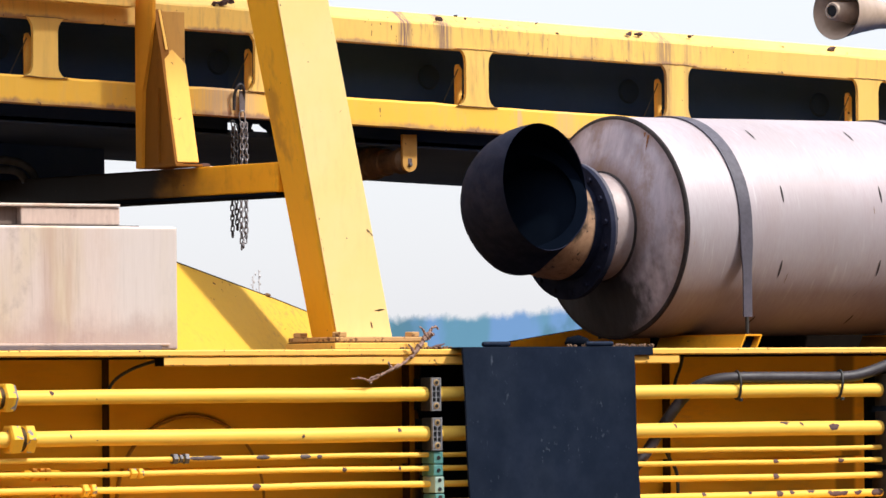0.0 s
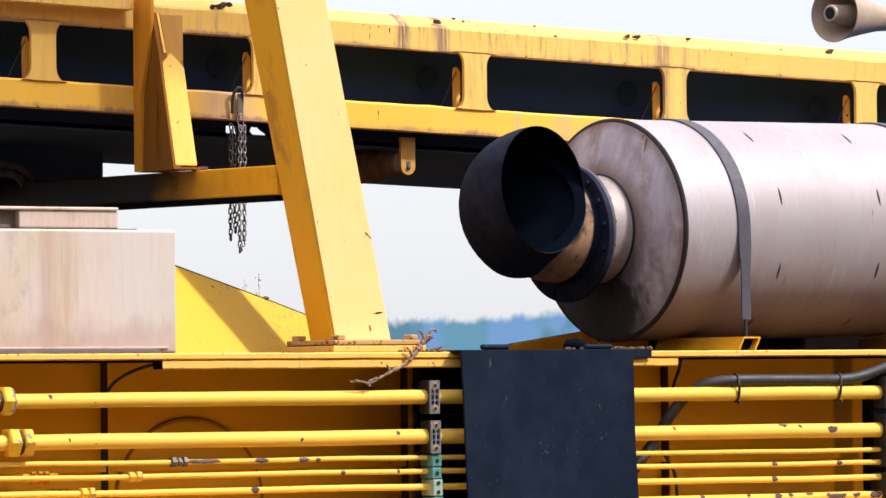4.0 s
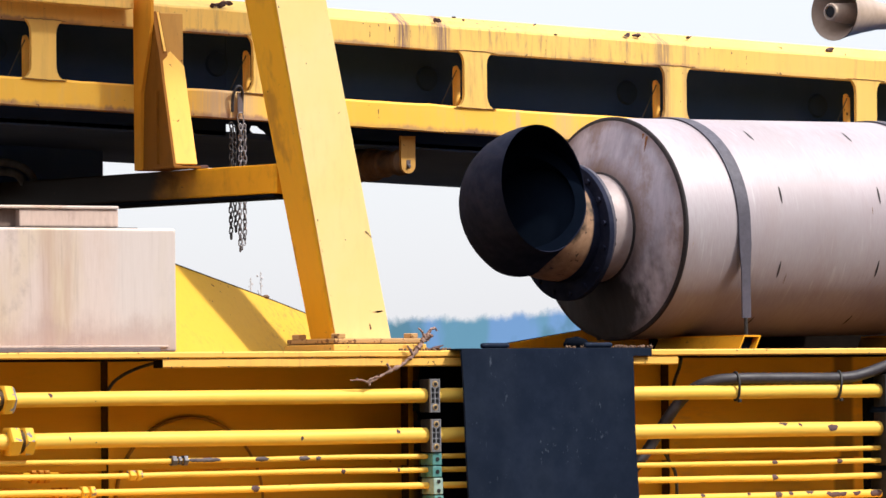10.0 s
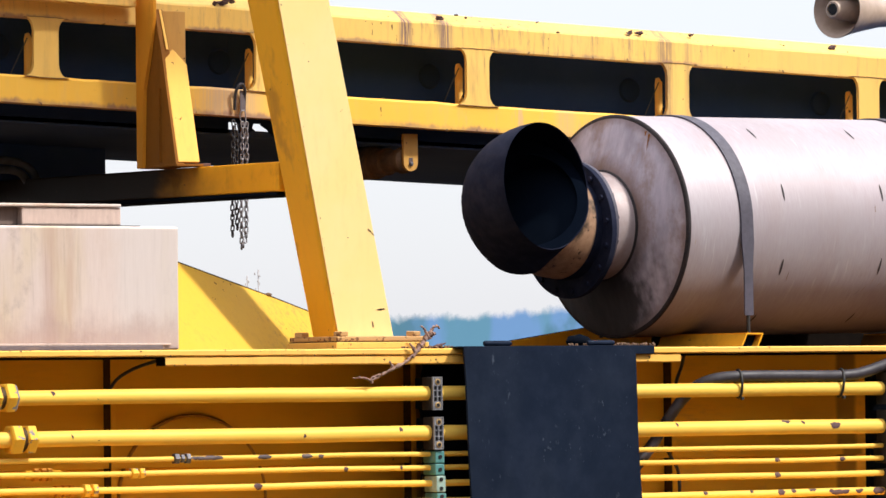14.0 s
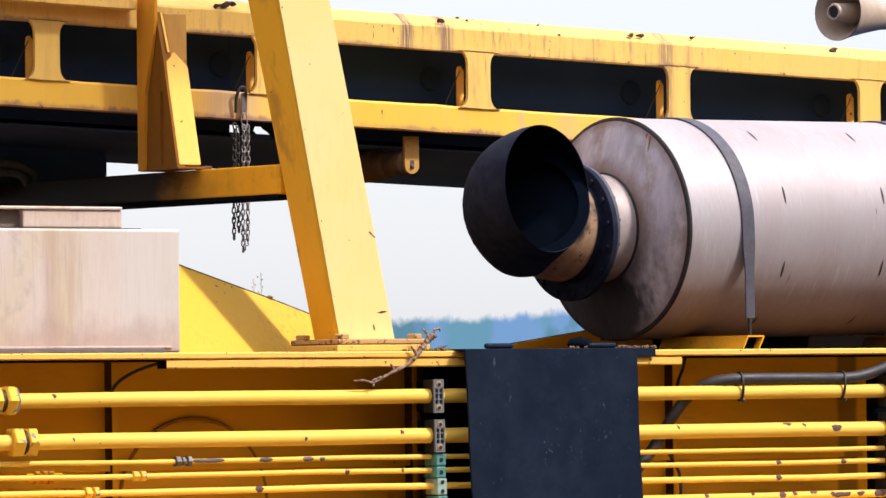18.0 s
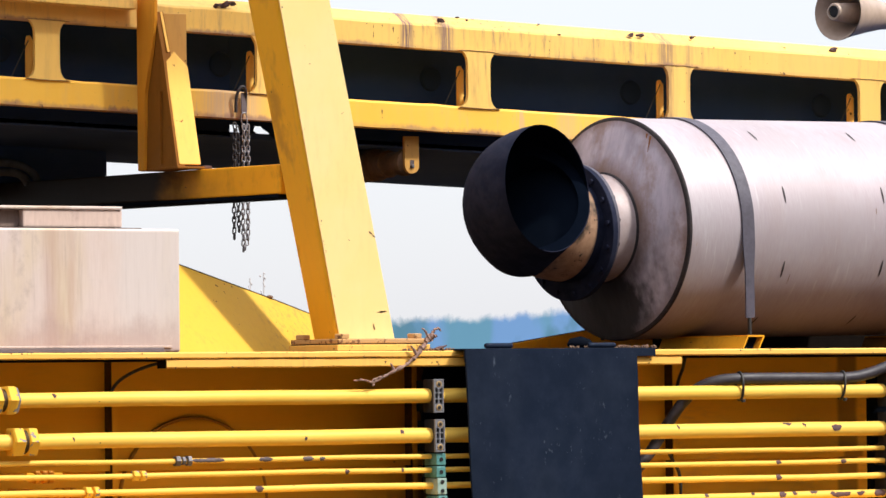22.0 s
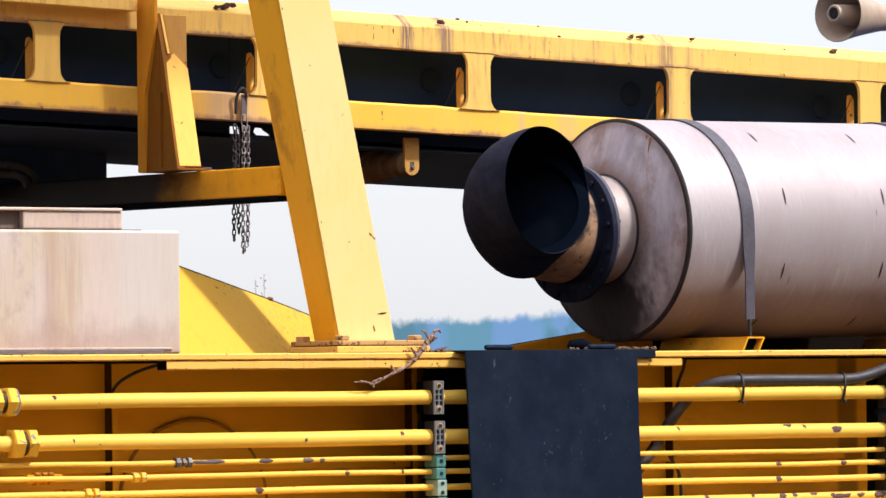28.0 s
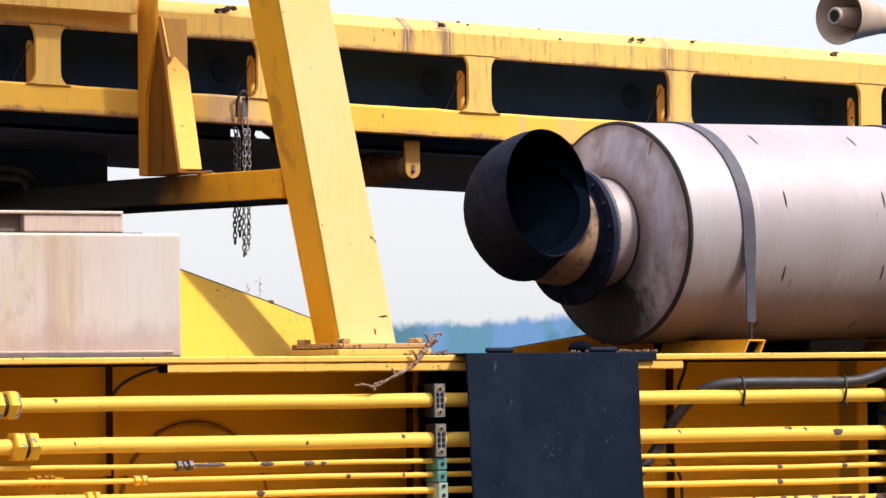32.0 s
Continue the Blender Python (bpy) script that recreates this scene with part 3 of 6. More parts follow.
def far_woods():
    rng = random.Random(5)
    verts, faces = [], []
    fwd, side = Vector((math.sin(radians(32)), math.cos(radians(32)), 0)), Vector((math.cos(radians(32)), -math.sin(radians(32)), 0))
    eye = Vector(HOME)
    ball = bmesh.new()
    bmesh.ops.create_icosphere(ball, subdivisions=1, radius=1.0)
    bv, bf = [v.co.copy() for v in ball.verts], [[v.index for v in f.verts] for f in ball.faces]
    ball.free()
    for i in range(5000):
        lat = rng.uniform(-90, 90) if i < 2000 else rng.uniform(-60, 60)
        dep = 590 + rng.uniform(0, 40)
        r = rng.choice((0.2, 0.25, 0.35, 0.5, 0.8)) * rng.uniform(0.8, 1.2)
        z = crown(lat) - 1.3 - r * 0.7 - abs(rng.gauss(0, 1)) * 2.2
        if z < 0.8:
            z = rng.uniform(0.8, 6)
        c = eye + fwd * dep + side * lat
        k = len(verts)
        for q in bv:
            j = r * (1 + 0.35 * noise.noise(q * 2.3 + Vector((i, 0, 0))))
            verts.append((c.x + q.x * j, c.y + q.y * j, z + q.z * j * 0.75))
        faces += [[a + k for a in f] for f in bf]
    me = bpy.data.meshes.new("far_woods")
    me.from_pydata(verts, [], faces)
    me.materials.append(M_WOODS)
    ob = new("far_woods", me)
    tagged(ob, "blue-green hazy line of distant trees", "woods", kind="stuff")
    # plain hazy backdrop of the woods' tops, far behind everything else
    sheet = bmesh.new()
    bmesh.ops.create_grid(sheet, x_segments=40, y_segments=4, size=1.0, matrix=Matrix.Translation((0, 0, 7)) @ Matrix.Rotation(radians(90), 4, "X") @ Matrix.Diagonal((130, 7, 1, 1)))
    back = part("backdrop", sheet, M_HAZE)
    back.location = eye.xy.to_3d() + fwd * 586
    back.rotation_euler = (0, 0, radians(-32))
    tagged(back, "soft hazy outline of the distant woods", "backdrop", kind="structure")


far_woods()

# unseen bank on the camera's side, added to block low sky light
bm = bmesh.new()
low, high = [], []
for k in range(41):
    q = radians(168 + 5.1 * k)
    low.append(bm.verts.new((36 * math.cos(q), 36 * math.sin(q), -0.02)))
    high.append(bm.verts.new((46 * math.cos(q), 46 * math.sin(q), 17 + 1.5 * noise.noise((k * 0.5, 1, 0)))))
for k in range(40):
    bm.faces.new((low[k], low[k + 1], high[k + 1], high[k]))
tagged(part("sky_block_bank", bm, M_BANK), "unseen dark bank added to block low sky light", "bank", kind="structure")

# ---- machine chassis: beam with deck, ribs and round cover ----
TOP, UNDER = 1.8031, 1.7872
WEB = 0.37
chassis = thing("machine_chassis", (0, 1.0, 0), "yellow painted steel beam frame with ribbed side, scuffed edges", "machine frame", kind="structure")
def dented_bar(x0, x1, y0, y1, z0, z1, step, amp, seed):
    """A flat bar along x whose front edges are slightly knocked about."""
    bm = bmesh.new()
    n = int((x1 - x0) / step)
    loops = []
    for i in range(n + 1):
        x = x0 + (x1 - x0) * i / n
        a, b, c = [amp * (noise.noise((x * 11, seed, q)) + 0.6 * noise.noise((x * 43, seed, q))) for q in (0.0, 4.0, 8.0)]
        loops.append([(x, y1, z0), (x, y0 + 0.003 + c, z0 + a), (x, y0 + c, z0 + 0.003 + a), (x, y0 + c, z1 - 0.003 + b * 0.6), (x, y0 + 0.003 + c, z1 + b * 0.6), (x, y1, z1)])
    rings(bm, loops, False, True)
    return bm


part("deck_plate", dented_bar(-4, 5, 0.0, 2.3, UNDER, TOP, 0.02, 0.0013, 1.0), M_FRAME, chassis)
# Never in view; its colour only sets the bounce from the deck
part("deck_cover", box(-4, 5, 0.02, 2.28, TOP - 0.003, TOP + 0.0003), M_DECK_BOUNCE, chassis, "unseen deck surface, brown to tune the light it bounces")
# Unseen black sheet, added to cut light bounced onto the web
part("deck_light_block", box(-4, 5, 0.052, WEB - 0.001, UNDER - 0.004, UNDER - 0.0005), M_BLACK, chassis, "unseen black sheet under the deck edge, added to darken the web")
part("web", box(-4, 5, WEB, WEB + 0.02, 1.3875, UNDER - 0.001), M_WEB, chassis)
part("far_web", box(-4, 5, 2.15, 2.17, 1.3875, UNDER - 0.001), M_WEB, chassis)
# Out of view; set high and wide to reflect sun onto the web
part("bounce_flange", box(-4, 5, -0.075, 2.3, 1.372, 1.387, 0.004), M_FRAME, chassis, "unseen yellow lower flange, placed to bounce sun onto the web")
part("edge_strip", dented_bar(-0.7895, 0.7085, 0.004, 0.05, 1.7644, UNDER - 0.0015, 0.02, 0.001, 7.0), M_FRAME, chassis)
part("strip_end", box(-0.7905, -0.7896, 0.004, 0.05, 1.7644, UNDER - 0.002), M_DARK_FILL, chassis, "black end cap on the edge strip")
for u in (-0.7612, 0.1038, 0.9064, -1.6326, 1.7266):
    part("rib", box(u, u + 0.0135, WEB - 0.037, WEB - 0.0005, 1.3875, UNDER - 0.0045, 0.002), M_WEB, chassis, "upright stiffener bar")
    # Dark strip: the bar's shaded side is put into its colour
    part("rib_shade", box(u - 0.002, u - 0.0003, WEB - 0.034, WEB - 0.0005, 1.3875, UNDER - 0.0045), M_SEAL, chassis, "dark strip painting the shade on the stiffener side")
part("web_ledge", box(-4, 5, WEB - 0.027, WEB - 0.001, 1.5154, 1.5309, 0.002), M_WEB, chassis)
cx, cz = -0.5173, 1.4356
part("round_cover", lathe((cx, WEB - 0.0005, cz), (0, -1, 0), ((0, 0.203), (0.005, 0.203), (0.006, 0.201)), 64), M_WEB, chassis, smooth=30)
part("cover_rim", lathe((cx, WEB - 0.0005, cz), (0, -1, 0), ((0, 0.2118), (0.006, 0.2118), (0.008, 0.209), (0.006, 0.2045), (0.0055, 0.2045)), 72, False), M_RIM, chassis, "brown rim round the cover", 60)
under = thing("undercarriage", (0.5, 1.1, 0), "dark steel crawler base under the machine frame", "undercarriage")
part("track_body", box(-2.6, 3.6, 0.35, 1.95, 0.0, 1.384, 0.12, 3), M_TRACK, under, smooth=40)


# ---- hydraulic lines ----
def pipe_run(z0, y, r, label, nuts=(), patches=(), group="hydraulic lines", x0=-3.2, x1=4.2, material=None, wave=0.0005, patch_material=None):
    p = thing("hydraulic_pipe", (0, y, z0), label, "pipe", group)
    n = 60
    rng = random.Random(int(z0 * 1e5))
    ph = rng.uniform(0, 6)
    path = [(x0 + (x1 - x0) * i / n, y, z0 + wave * (math.sin(ph + i * 1.9) * 0.6 + math.sin(ph + i * 0.83))) for i in range(n + 1)]
    part("tube", tube(path, r, 20), material or M_PIPE, p, smooth=60)
    for x, rr, ln, mat in nuts:
        if mat is M_SEAL:
            part("union_gap", lathe((x, y, z0), (1, 0, 0), ((0, rr), (ln, rr)), 24), mat, p, "dark grimy gap between the nuts", 40)
        else:
            hexagon((x, y, z0), (1, 0, 0), rr, ln, "nut", mat, p)
    for x, w, a0, a1 in patches:
        bm = bmesh.new()
        cols, na = max(5, int(w / 0.0025)), 6
        grid = []
        for k in range(cols + 1):
            t = -1 + 2 * k / cols
            taper = (1 - t * t) ** 0.4 if abs(t) < 1 else 0.05
            mid, half = (a0 + a1) / 2 + rng.uniform(-9, 9), (a1 - a0) / 2 * taper * rng.uniform(0.75, 1.2)
            grid.append([bm.verts.new((x + w * t, y - (r + 0.0005) * math.cos(radians(mid + half * (2 * q / na - 1))), z0 + (r + 0.0005) * math.sin(radians(mid + half * (2 * q / na - 1))))) for q in range(na + 1)])
        for c0, c1 in zip(grid, grid[1:]):
            for q in range(na):
                bm.faces.new((c0[q], c1[q], c1[q + 1], c0[q + 1]))
        part("rust_patch", bm, patch_material or M_RUST, p, "bare rusty patch")
    return p


PY = 0.015
Z1, Z2, Z3, Z4, Z5, Z6 = 1.6919, 1.5937, 1.5418, 1.5086, 1.4699, 1.4233
pipe_run(Z1, PY, 0.0178, "thick yellow steel hydraulic pipe under the deck edge", nuts=(
    (-1.2590, 0.036, 0.024, M_NUT), (-1.2352, 0.027, 0.012, M_SEAL)), patches=((-1.0950, 0.006, 20, 60),))
sleeve = thing("pipe_sleeve", (-1.22, PY, Z1), "yellow hexagon union sleeve, worn bare along its rim", "pipe union")
dome = part("dome", lathe((-1.2240, PY, Z1), (1, 0, 0), ((0, 0.032), (0.004, 0.0375), (0.019, 0.0385), (0.028, 0.0350), (0.0335, 0.0290), (0.0345, 0.0182)), 6), M_NUT, sleeve)
part("worn_rim", lathe((-1.1985, PY, Z1), (1, 0, 0), ((0, 0.0365), (0.0030, 0.0352), (0.0082, 0.0293)), 6, False), M_CLAMP, dome, "bare grey worn rim")
pipe_run(Z2, PY, 0.0187, "thick yellow steel hydraulic pipe with screwed union", nuts=(
    (-1.2080, 0.0375, 0.030, M_NUT), (-1.1785, 0.029, 0.010, M_SEAL), (-1.1690, 0.037, 0.027, M_NUT)), patches=(
    (1.1894, 0.017, -12, 48), (1.0362, 0.016, 40, 75), (1.0882, 0.006, 25, 60), (-0.1325, 0.006, 15, 55), (-1.0461, 0.003, 0, 30), (-0.4085, 0.004, -20, 10), (0.6928, 0.004, 25, 60)))
pipe_run(Z3, 0.02, 0.0062, "thin yellow hydraulic line with steel fitting", nuts=(
    (-0.7622, 0.0135, 0.014, M_GALV), (-0.7437, 0.011, 0.010, M_GALV), (-0.7297, 0.0135, 0.012, M_GALV)), patches=(
    (-0.6722, 0.046, -42, 62), (-0.5121, 0.020, -60, 70), (-0.3929, 0.016, -60, 80), (-0.3530, 0.008, -60, 80)), wave=0.0008, patch_material=M_BARE)
pipe_run(Z4, 0.02, 0.0066, "thin yellow hydraulic line with yellow coupling", nuts=(
    (-0.8780, 0.0135, 0.016, M_NUT), (-0.8565, 0.0135, 0.014, M_NUT)), patches=(
    (-0.2826, 0.007, -70, 80), (1.0152, 0.009, -60, 80), (1.2228, 0.010, -60, 80), (-0.1237, 0.004, -40, 60)), wave=0.0008)
pipe_run(Z5, 0.02, 0.0080, "thin yellow hydraulic line with yellow coupling", nuts=(
    (-1.0077, 0.0165, 0.016, M_NUT), (-0.9850, 0.0165, 0.014, M_NUT)), patches=(
    (-0.5317, 0.013, -60, 80), (1.0146, 0.010, -60, 80)), wave=0.0008)
pipe_run(Z6, 0.02, 0.0100, "yellow hydraulic line with flaking rusty paint", patches=(
    (0.7869, 0.007, 0, 80), (0.9320, 0.006, 10, 80), (1.0248, 0.012, -30, 80), (1.0643, 0.008, 0, 80), (1.1256, 0.014, 20, 80), (1.2089, 0.034, -40, 80), (1.2745, 0.014, -20, 80), (1.3368, 0.02, -50, 80)), wave=0.0006)
# couplings of lines that run close to the web
for x, z, rr in ((-1.1011, 1.5084, 0.0175), (-1.0409, 1.4685, 0.0155)):
    c = thing("line_coupling", (x, 0.10, z), "yellow screwed coupling fixed close to the web", "coupling", "web couplings")
    part("body", tube([(x - 0.02, 0.10, z), (x + 0.075, 0.10, z)], rr * 0.6, 14), M_WEB, c, smooth=60)
    for dx in (0.0, 0.02, 0.036):
        hexagon((x + dx, 0.10, z), (1, 0, 0), rr, 0.014, "nut", M_DULL, c)
    part("foot", box(x + 0.01, x + 0.03, 0.10, WEB - 0.0005, z - 0.008, z + 0.008), M_WEB, c)


# ---- pipe clamps ----
def big_clamp(x, z0, z1, material, screw=None):
    c = thing("pipe_clamp", (x, 0.02, z0), "grey ribbed plastic pipe clamp with two screws", "pipe clamp", "large pipe clamps")
    w, yf = 0.028, -0.014
    part("body", box(x, x + w, yf + 0.006, 0.038, z0, z1, 0.002), M_CLAMP_DARK, c)
    t = 0.0035
    bm = bmesh.new()
    for a, b2, lo, hi in ((x, x + t, z0, z1), (x + w - t, x + w, z0, z1), (x + t, x + w - t, z0, z0 + t), (x + t, x + w - t, z1 - t, z1)):
        add_box(bm, a, b2, yf, yf + 0.007, lo, hi, 0.0006, 1)
    h = (z1 - z0) / 4.4
    for k in range(4):
        zz = z0 + h + (z1 - z0 - 2 * h) * k / 3
        add_box(bm, x + t, x + w - t, yf + 0.0005, yf + 0.007, zz - 0.0013, zz + 0.0013)
    add_box(bm, x + w / 2 - 0.0014, x + w / 2 + 0.0014, yf + 0.0008, yf + 0.007, z0 + h, z1 - h)
    for zz in (z0 + h * 0.66, z1 - h * 0.66):
        rings(bm, [[(x + w / 2 + r * math.cos(k * math.tau / 20), yy, zz + r * math.sin(k * math.tau / 20)) for k in range(20)] for r, yy in ((0.0112, yf + 0.007), (0.0112, yf + 0.0002), (0.0088, yf + 0.0002), (0.0088, yf + 0.007))], True)
    part("rib_frame", bm, material, c)
    for zz in (z0 + h * 0.66, z1 - h * 0.66):
        s = part("screw", lathe((x + w / 2, yf + 0.006, zz), (0, -1, 0), ((0, 0.0080), (0.006, 0.0080), (0.007, 0.0068)), 20), screw or M_BRASS, c, "brassy washer and socket screw", 40)
        part("socket", lathe((x + w / 2, yf - 0.0008, zz), (0, -1, 0), ((0, 0.0050), (0.0012, 0.0050), (0.0012, 0.0036)), 6), M_CLAMP_DARK, s)
    part("mount", box(x + 0.003, x + w - 0.003, 0.0382, 0.0755, z0 + 0.003, z1 - 0.003), M_BLACK, c, "black steel mounting foot")
    part("stand_off", box(x + 0.006, x + w - 0.006, 0.0752, WEB - 0.0005, (z0 + z1) / 2 - 0.008, (z0 + z1) / 2 + 0.008), M_SEAL, c)
    return c


def small_clamp(x, z0, z1, material, screws=1):
    c = thing("pipe_clamp", (x, 0.02, z0), "small green plastic clamp on thin line", "pipe clamp", "small pipe clamps")
    w, yf = 0.027, -0.008
    part("body", box(x, x + w, yf, 0.05, z0, z1, 0.003), material, c)
    for k in range(screws):
        zz = z0 + (z1 - z0) * (0.5 if screws == 1 else 0.22 + 0.56 * k)
        part("screw", lathe((x + w / 2, yf, zz), (0, -1, 0), ((0, 0.005), (0.002, 0.005), (0.0025, 0.004)), 14), M_CLAMP_DARK, c)
    part("mount", box(x + 0.002, x + w - 0.002, 0.0505, 0.062, z0 + 0.002, z1 - 0.002), M_CLAMP_DARK, c)


big_clamp(-0.0470, 1.6500, 1.7323, M_CLAMP)
big_clamp(-0.0447, 1.5523, 1.6332, M_CLAMP)
small_clamp(-0.0383, 1.5194, 1.5494, M_GREEN)
small_clamp(-0.0386, 1.4894, 1.5173, M_GREEN)
small_clamp(-0.0357, 1.4475, 1.4879, M_MINT, 2)
small_clamp(-0.0343, 1.4084, 1.4447, M_GREEN, 2)
part("clamp_rail", box(1.3573, 1.52, 0.076, 0.094, 1.3875, Z1 + 0.060), M_BLACK, chassis, "black clamp rail")
for z0, z1 in ((Z1 - 0.042, Z1 + 0.042), (Z2 - 0.042, Z2 + 0.042)):
    big_clamp(1.3520, z0, z1, M_CLAMP_DARK, M_CLAMP_DARK)
small_clamp(1.3570, Z4 - 0.012, Z3 + 0.012, M_CLAMP_DARK, 2)
small_clamp(1.3570, Z6 - 0.014, Z5 + 0.012, M_CLAMP_DARK, 2)

# ---- black rubber mat over the deck edge ----
mat = thing("rubber_mat", (0.2951, 0.0, TOP), "black rubber sheet hung over the deck edge", "rubber mat")
bm = bmesh.new()
nx, nz = 26, 34
xa, xb, zt, zb = 0.0254, 0.5355, TOP + 0.0015, 1.2614
grid = []
for j in range(nz + 1):
    row = []
    for i in range(nx + 1):
        s, t = i / nx, j / nz
        lean = 0.018 * t
        x = xa + (xb - xa) * s + lean + 0.0015 * math.sin(t * 9 + s)
        y = -0.045 - 0.006 * math.sin(s * 3.0 + 0.5) * t - 0.004 * math.sin(s * 9 + t * 4) * t - 0.01 * t
        row.append((x, y, zt + (zb - zt) * t + 0.0008 * math.sin(s * 21) * t))
    grid.append(row)
front = [[bm.verts.new(p) for p in r] for r in grid]
back = [[bm.verts.new((p[0], p[1] + 0.007, p[2])) for p in r] for r in grid]
for layer in (front, back):
    for j in range(nz):
        for i in range(nx):
            bm.faces.new((layer[j][i], layer[j][i + 1], layer[j + 1][i + 1], layer[j + 1][i]))
edge = [(0, i) for i in range(nx + 1)] + [(j, nx) for j in range(1, nz + 1)] + [(nz, i) for i in range(nx - 1, -1, -1)] + [(j, 0) for j in range(nz - 1, 0, -1)]
for (a, b2), (c2, d2) in zip(edge, edge[1:] + edge[:1]):
    bm.faces.new((front[a][b2], front[c2][d2], back[c2][d2], back[a][b2]))
part("apron", bm, M_RUBBER, mat, smooth=50)
part("top_lap", box(xb + 0.0002, 0.6210, -0.0015, 0.74, TOP + 0.0005, TOP + 0.0042, 0.0015), M_RUBBER, mat)
part("edge_lap", box(xb + 0.0002, 0.6210, -0.0065, -0.0017, UNDER - 0.001, TOP + 0.0040, 0.0012), M_RUBBER, mat)
part("top_flap", box(xa - 0.004, xb, -0.044, 0.74, TOP + 0.0005, TOP + 0.0042, 0.0015), M_RUBBER, mat)
for a, b2 in ((0.1089, 0.1890), (0.4174, 0.4979)):
    pad = thing("rubber_roll", (a, 0.0, TOP + 0.0043), "short rolled strip of black rubber on the mat", "rubber roll", "rubber rolls")
    part("roll", tube([(a, -0.005, TOP + 0.0112), (a + 0.004, -0.005, TOP + 0.0112), (b2 - 0.004, -0.005, TOP + 0.0112), (b2, -0.005, TOP + 0.0112)], [0.005, 0.0068, 0.0068, 0.005], 16), M_RUBBER, pad, smooth=50)

# Black sheet added to make the space beside the mat dark
flap = thing("added_dark_sheet", (0.1042, 0.13, UNDER - 0.0045), "black sheet added behind the pipes for the dark beside the mat", "rubber flap")
bm = bmesh.new()
nz = 16
cols = []
for j in range(nz + 1):
    zz = UNDER - 0.005 + (1.412 - UNDER) * j / nz
    w = 0.006 * math.sin(j * 0.9) + 0.004 * math.sin(j * 2.3)
    cols.append([(x0_, 0.125 + 0.006 * math.sin(x0_ * 23 + j * 0.35), zz) for x0_ in (0.0075 + w, 0.0541, 0.1042, 0.1713, 0.2726)])
sheet = [[bm.verts.new(p) for p in r] for r in cols]
rear = [[bm.verts.new((p[0], p[1] + 0.006, p[2])) for p in r] for r in cols]
for r0, r1, q0, q1 in zip(sheet, sheet[1:], rear, rear[1:]):
    for i in range(4):
        bm.faces.new((r0[i], r0[i + 1], r1[i + 1], r1[i]))
        bm.faces.new((q0[i], q1[i], q1[i + 1], q0[i + 1]))
    bm.faces.new((r0[0], r1[0], q1[0], q0[0]))
    bm.faces.new((r0[4], q0[4], q1[4], r1[4]))
part("sheet", bm, M_BLACK, flap, smooth=50)

lump = thing("rubber_lump", (0.5256, 0.2, TOP + 0.0043), "black sooty rubber offcut lying on the mat", "rubber offcut")
part("lump", tube([(0.4928, 0.2000, 1.8160), (0.5014, 0.2000, 1.8215), (0.5292, 0.2000, 1.8240), (0.5535, 0.2000, 1.8200), (0.5639, 0.2000, 1.8155)], [0.006, 0.013, 0.0155, 0.012, 0.006], 14), M_BLACK, lump, smooth=60)

# ---- portal frame: leaning post, base plates, cross beam ----
portal = thing("portal_frame", (-0.1390, 0.15, TOP), "yellow leaning steel box post with bolted foot and cross beam", "steel frame")
PF, PB = 0.09, 0.208
PT = 0.262
zc, zh = TOP + 0.031, 3.5819
c0, c1 = -0.2612, -0.6040
w0, w1 = -0.0931 - -0.2612, -0.4641 - -0.6040
bm = bmesh.new()
low = [bm.verts.new(p) for p in ((c0, PF + 0.003, zc), (c0 + w0, PF + 0.003, zc), (c0 + w0, PB, zc), (c0, PB, zc))]
upp = [bm.verts.new(p) for p in ((c1, PF + 0.003, zh), (c1 + w1, PF + 0.003, zh), (c1 + w1, PT, zh), (c1, PT, zh))]
bm.faces.new(low)
bm.faces.new(upp)
for i in range(4):
    bm.faces.new((low[i], low[(i + 1) % 4], upp[(i + 1) % 4], upp[i]))
bmesh.ops.bevel(bm, geom=[e for e in bm.edges if abs(e.verts[0].co.z - e.verts[1].co.z) > 0.2], offset=0.009, segments=3, affect="EDGES", profile=0.5)
part("post", bm, M_POST, portal)
ins = 0.0065
part("front_plate", prism([(c0 + ins, PF + 0.0028, zc), (c0 + w0 - 0.003, PF + 0.0028, zc), (c1 + w1 - 0.003, PF + 0.0028, zh), (c1 + ins, PF + 0.0028, zh)], (0, -0.0028, 0), 0.0012), M_PALE_LIT, portal, "pale front plate, part of its sunlit tone in the paint")
bx0, bx1 = -0.2972, -0.0298
part("base_plate", box(bx0, bx1, 0.03, 0.27, TOP + 0.0005, TOP + 0.0165, 0.002), M_FRAME, portal, "scuffed foot plate")
part("seam", box(bx0 + 0.004, bx1 - 0.006, 0.0335, 0.266, TOP + 0.0168, TOP + 0.0188), M_SEAL, portal, "dark gap between the foot plates")
part("foot_plate", box(bx0 + 0.004, bx1 - 0.006, 0.032, 0.265, TOP + 0.0190, TOP + 0.031, 0.003), M_RUSTED, portal, "rusty upper foot plate")
for x in (bx0 + 0.028, bx1 - 0.03):
    for y in (0.055, 0.245):
        b = hexagon((x, y, TOP + 0.0312), (0, 0, 1), 0.02, 0.012, "bolt", M_RUSTED, portal, "rusty hexagon bolt")
# Unseen platform, added to half-shade the girder left of the post
xr = 0.0483 + 0.50
plat = part("shade_platform", box(-2.9, xr, -0.035, -0.030, zh + 0.001, zh + 0.04), M_BEAM, portal, "unseen grating platform added to shade the left girder")
part("platform_edge", box(-2.9, xr, 0.270, 0.275, zh + 0.001, zh + 0.04), M_BEAM, plat)
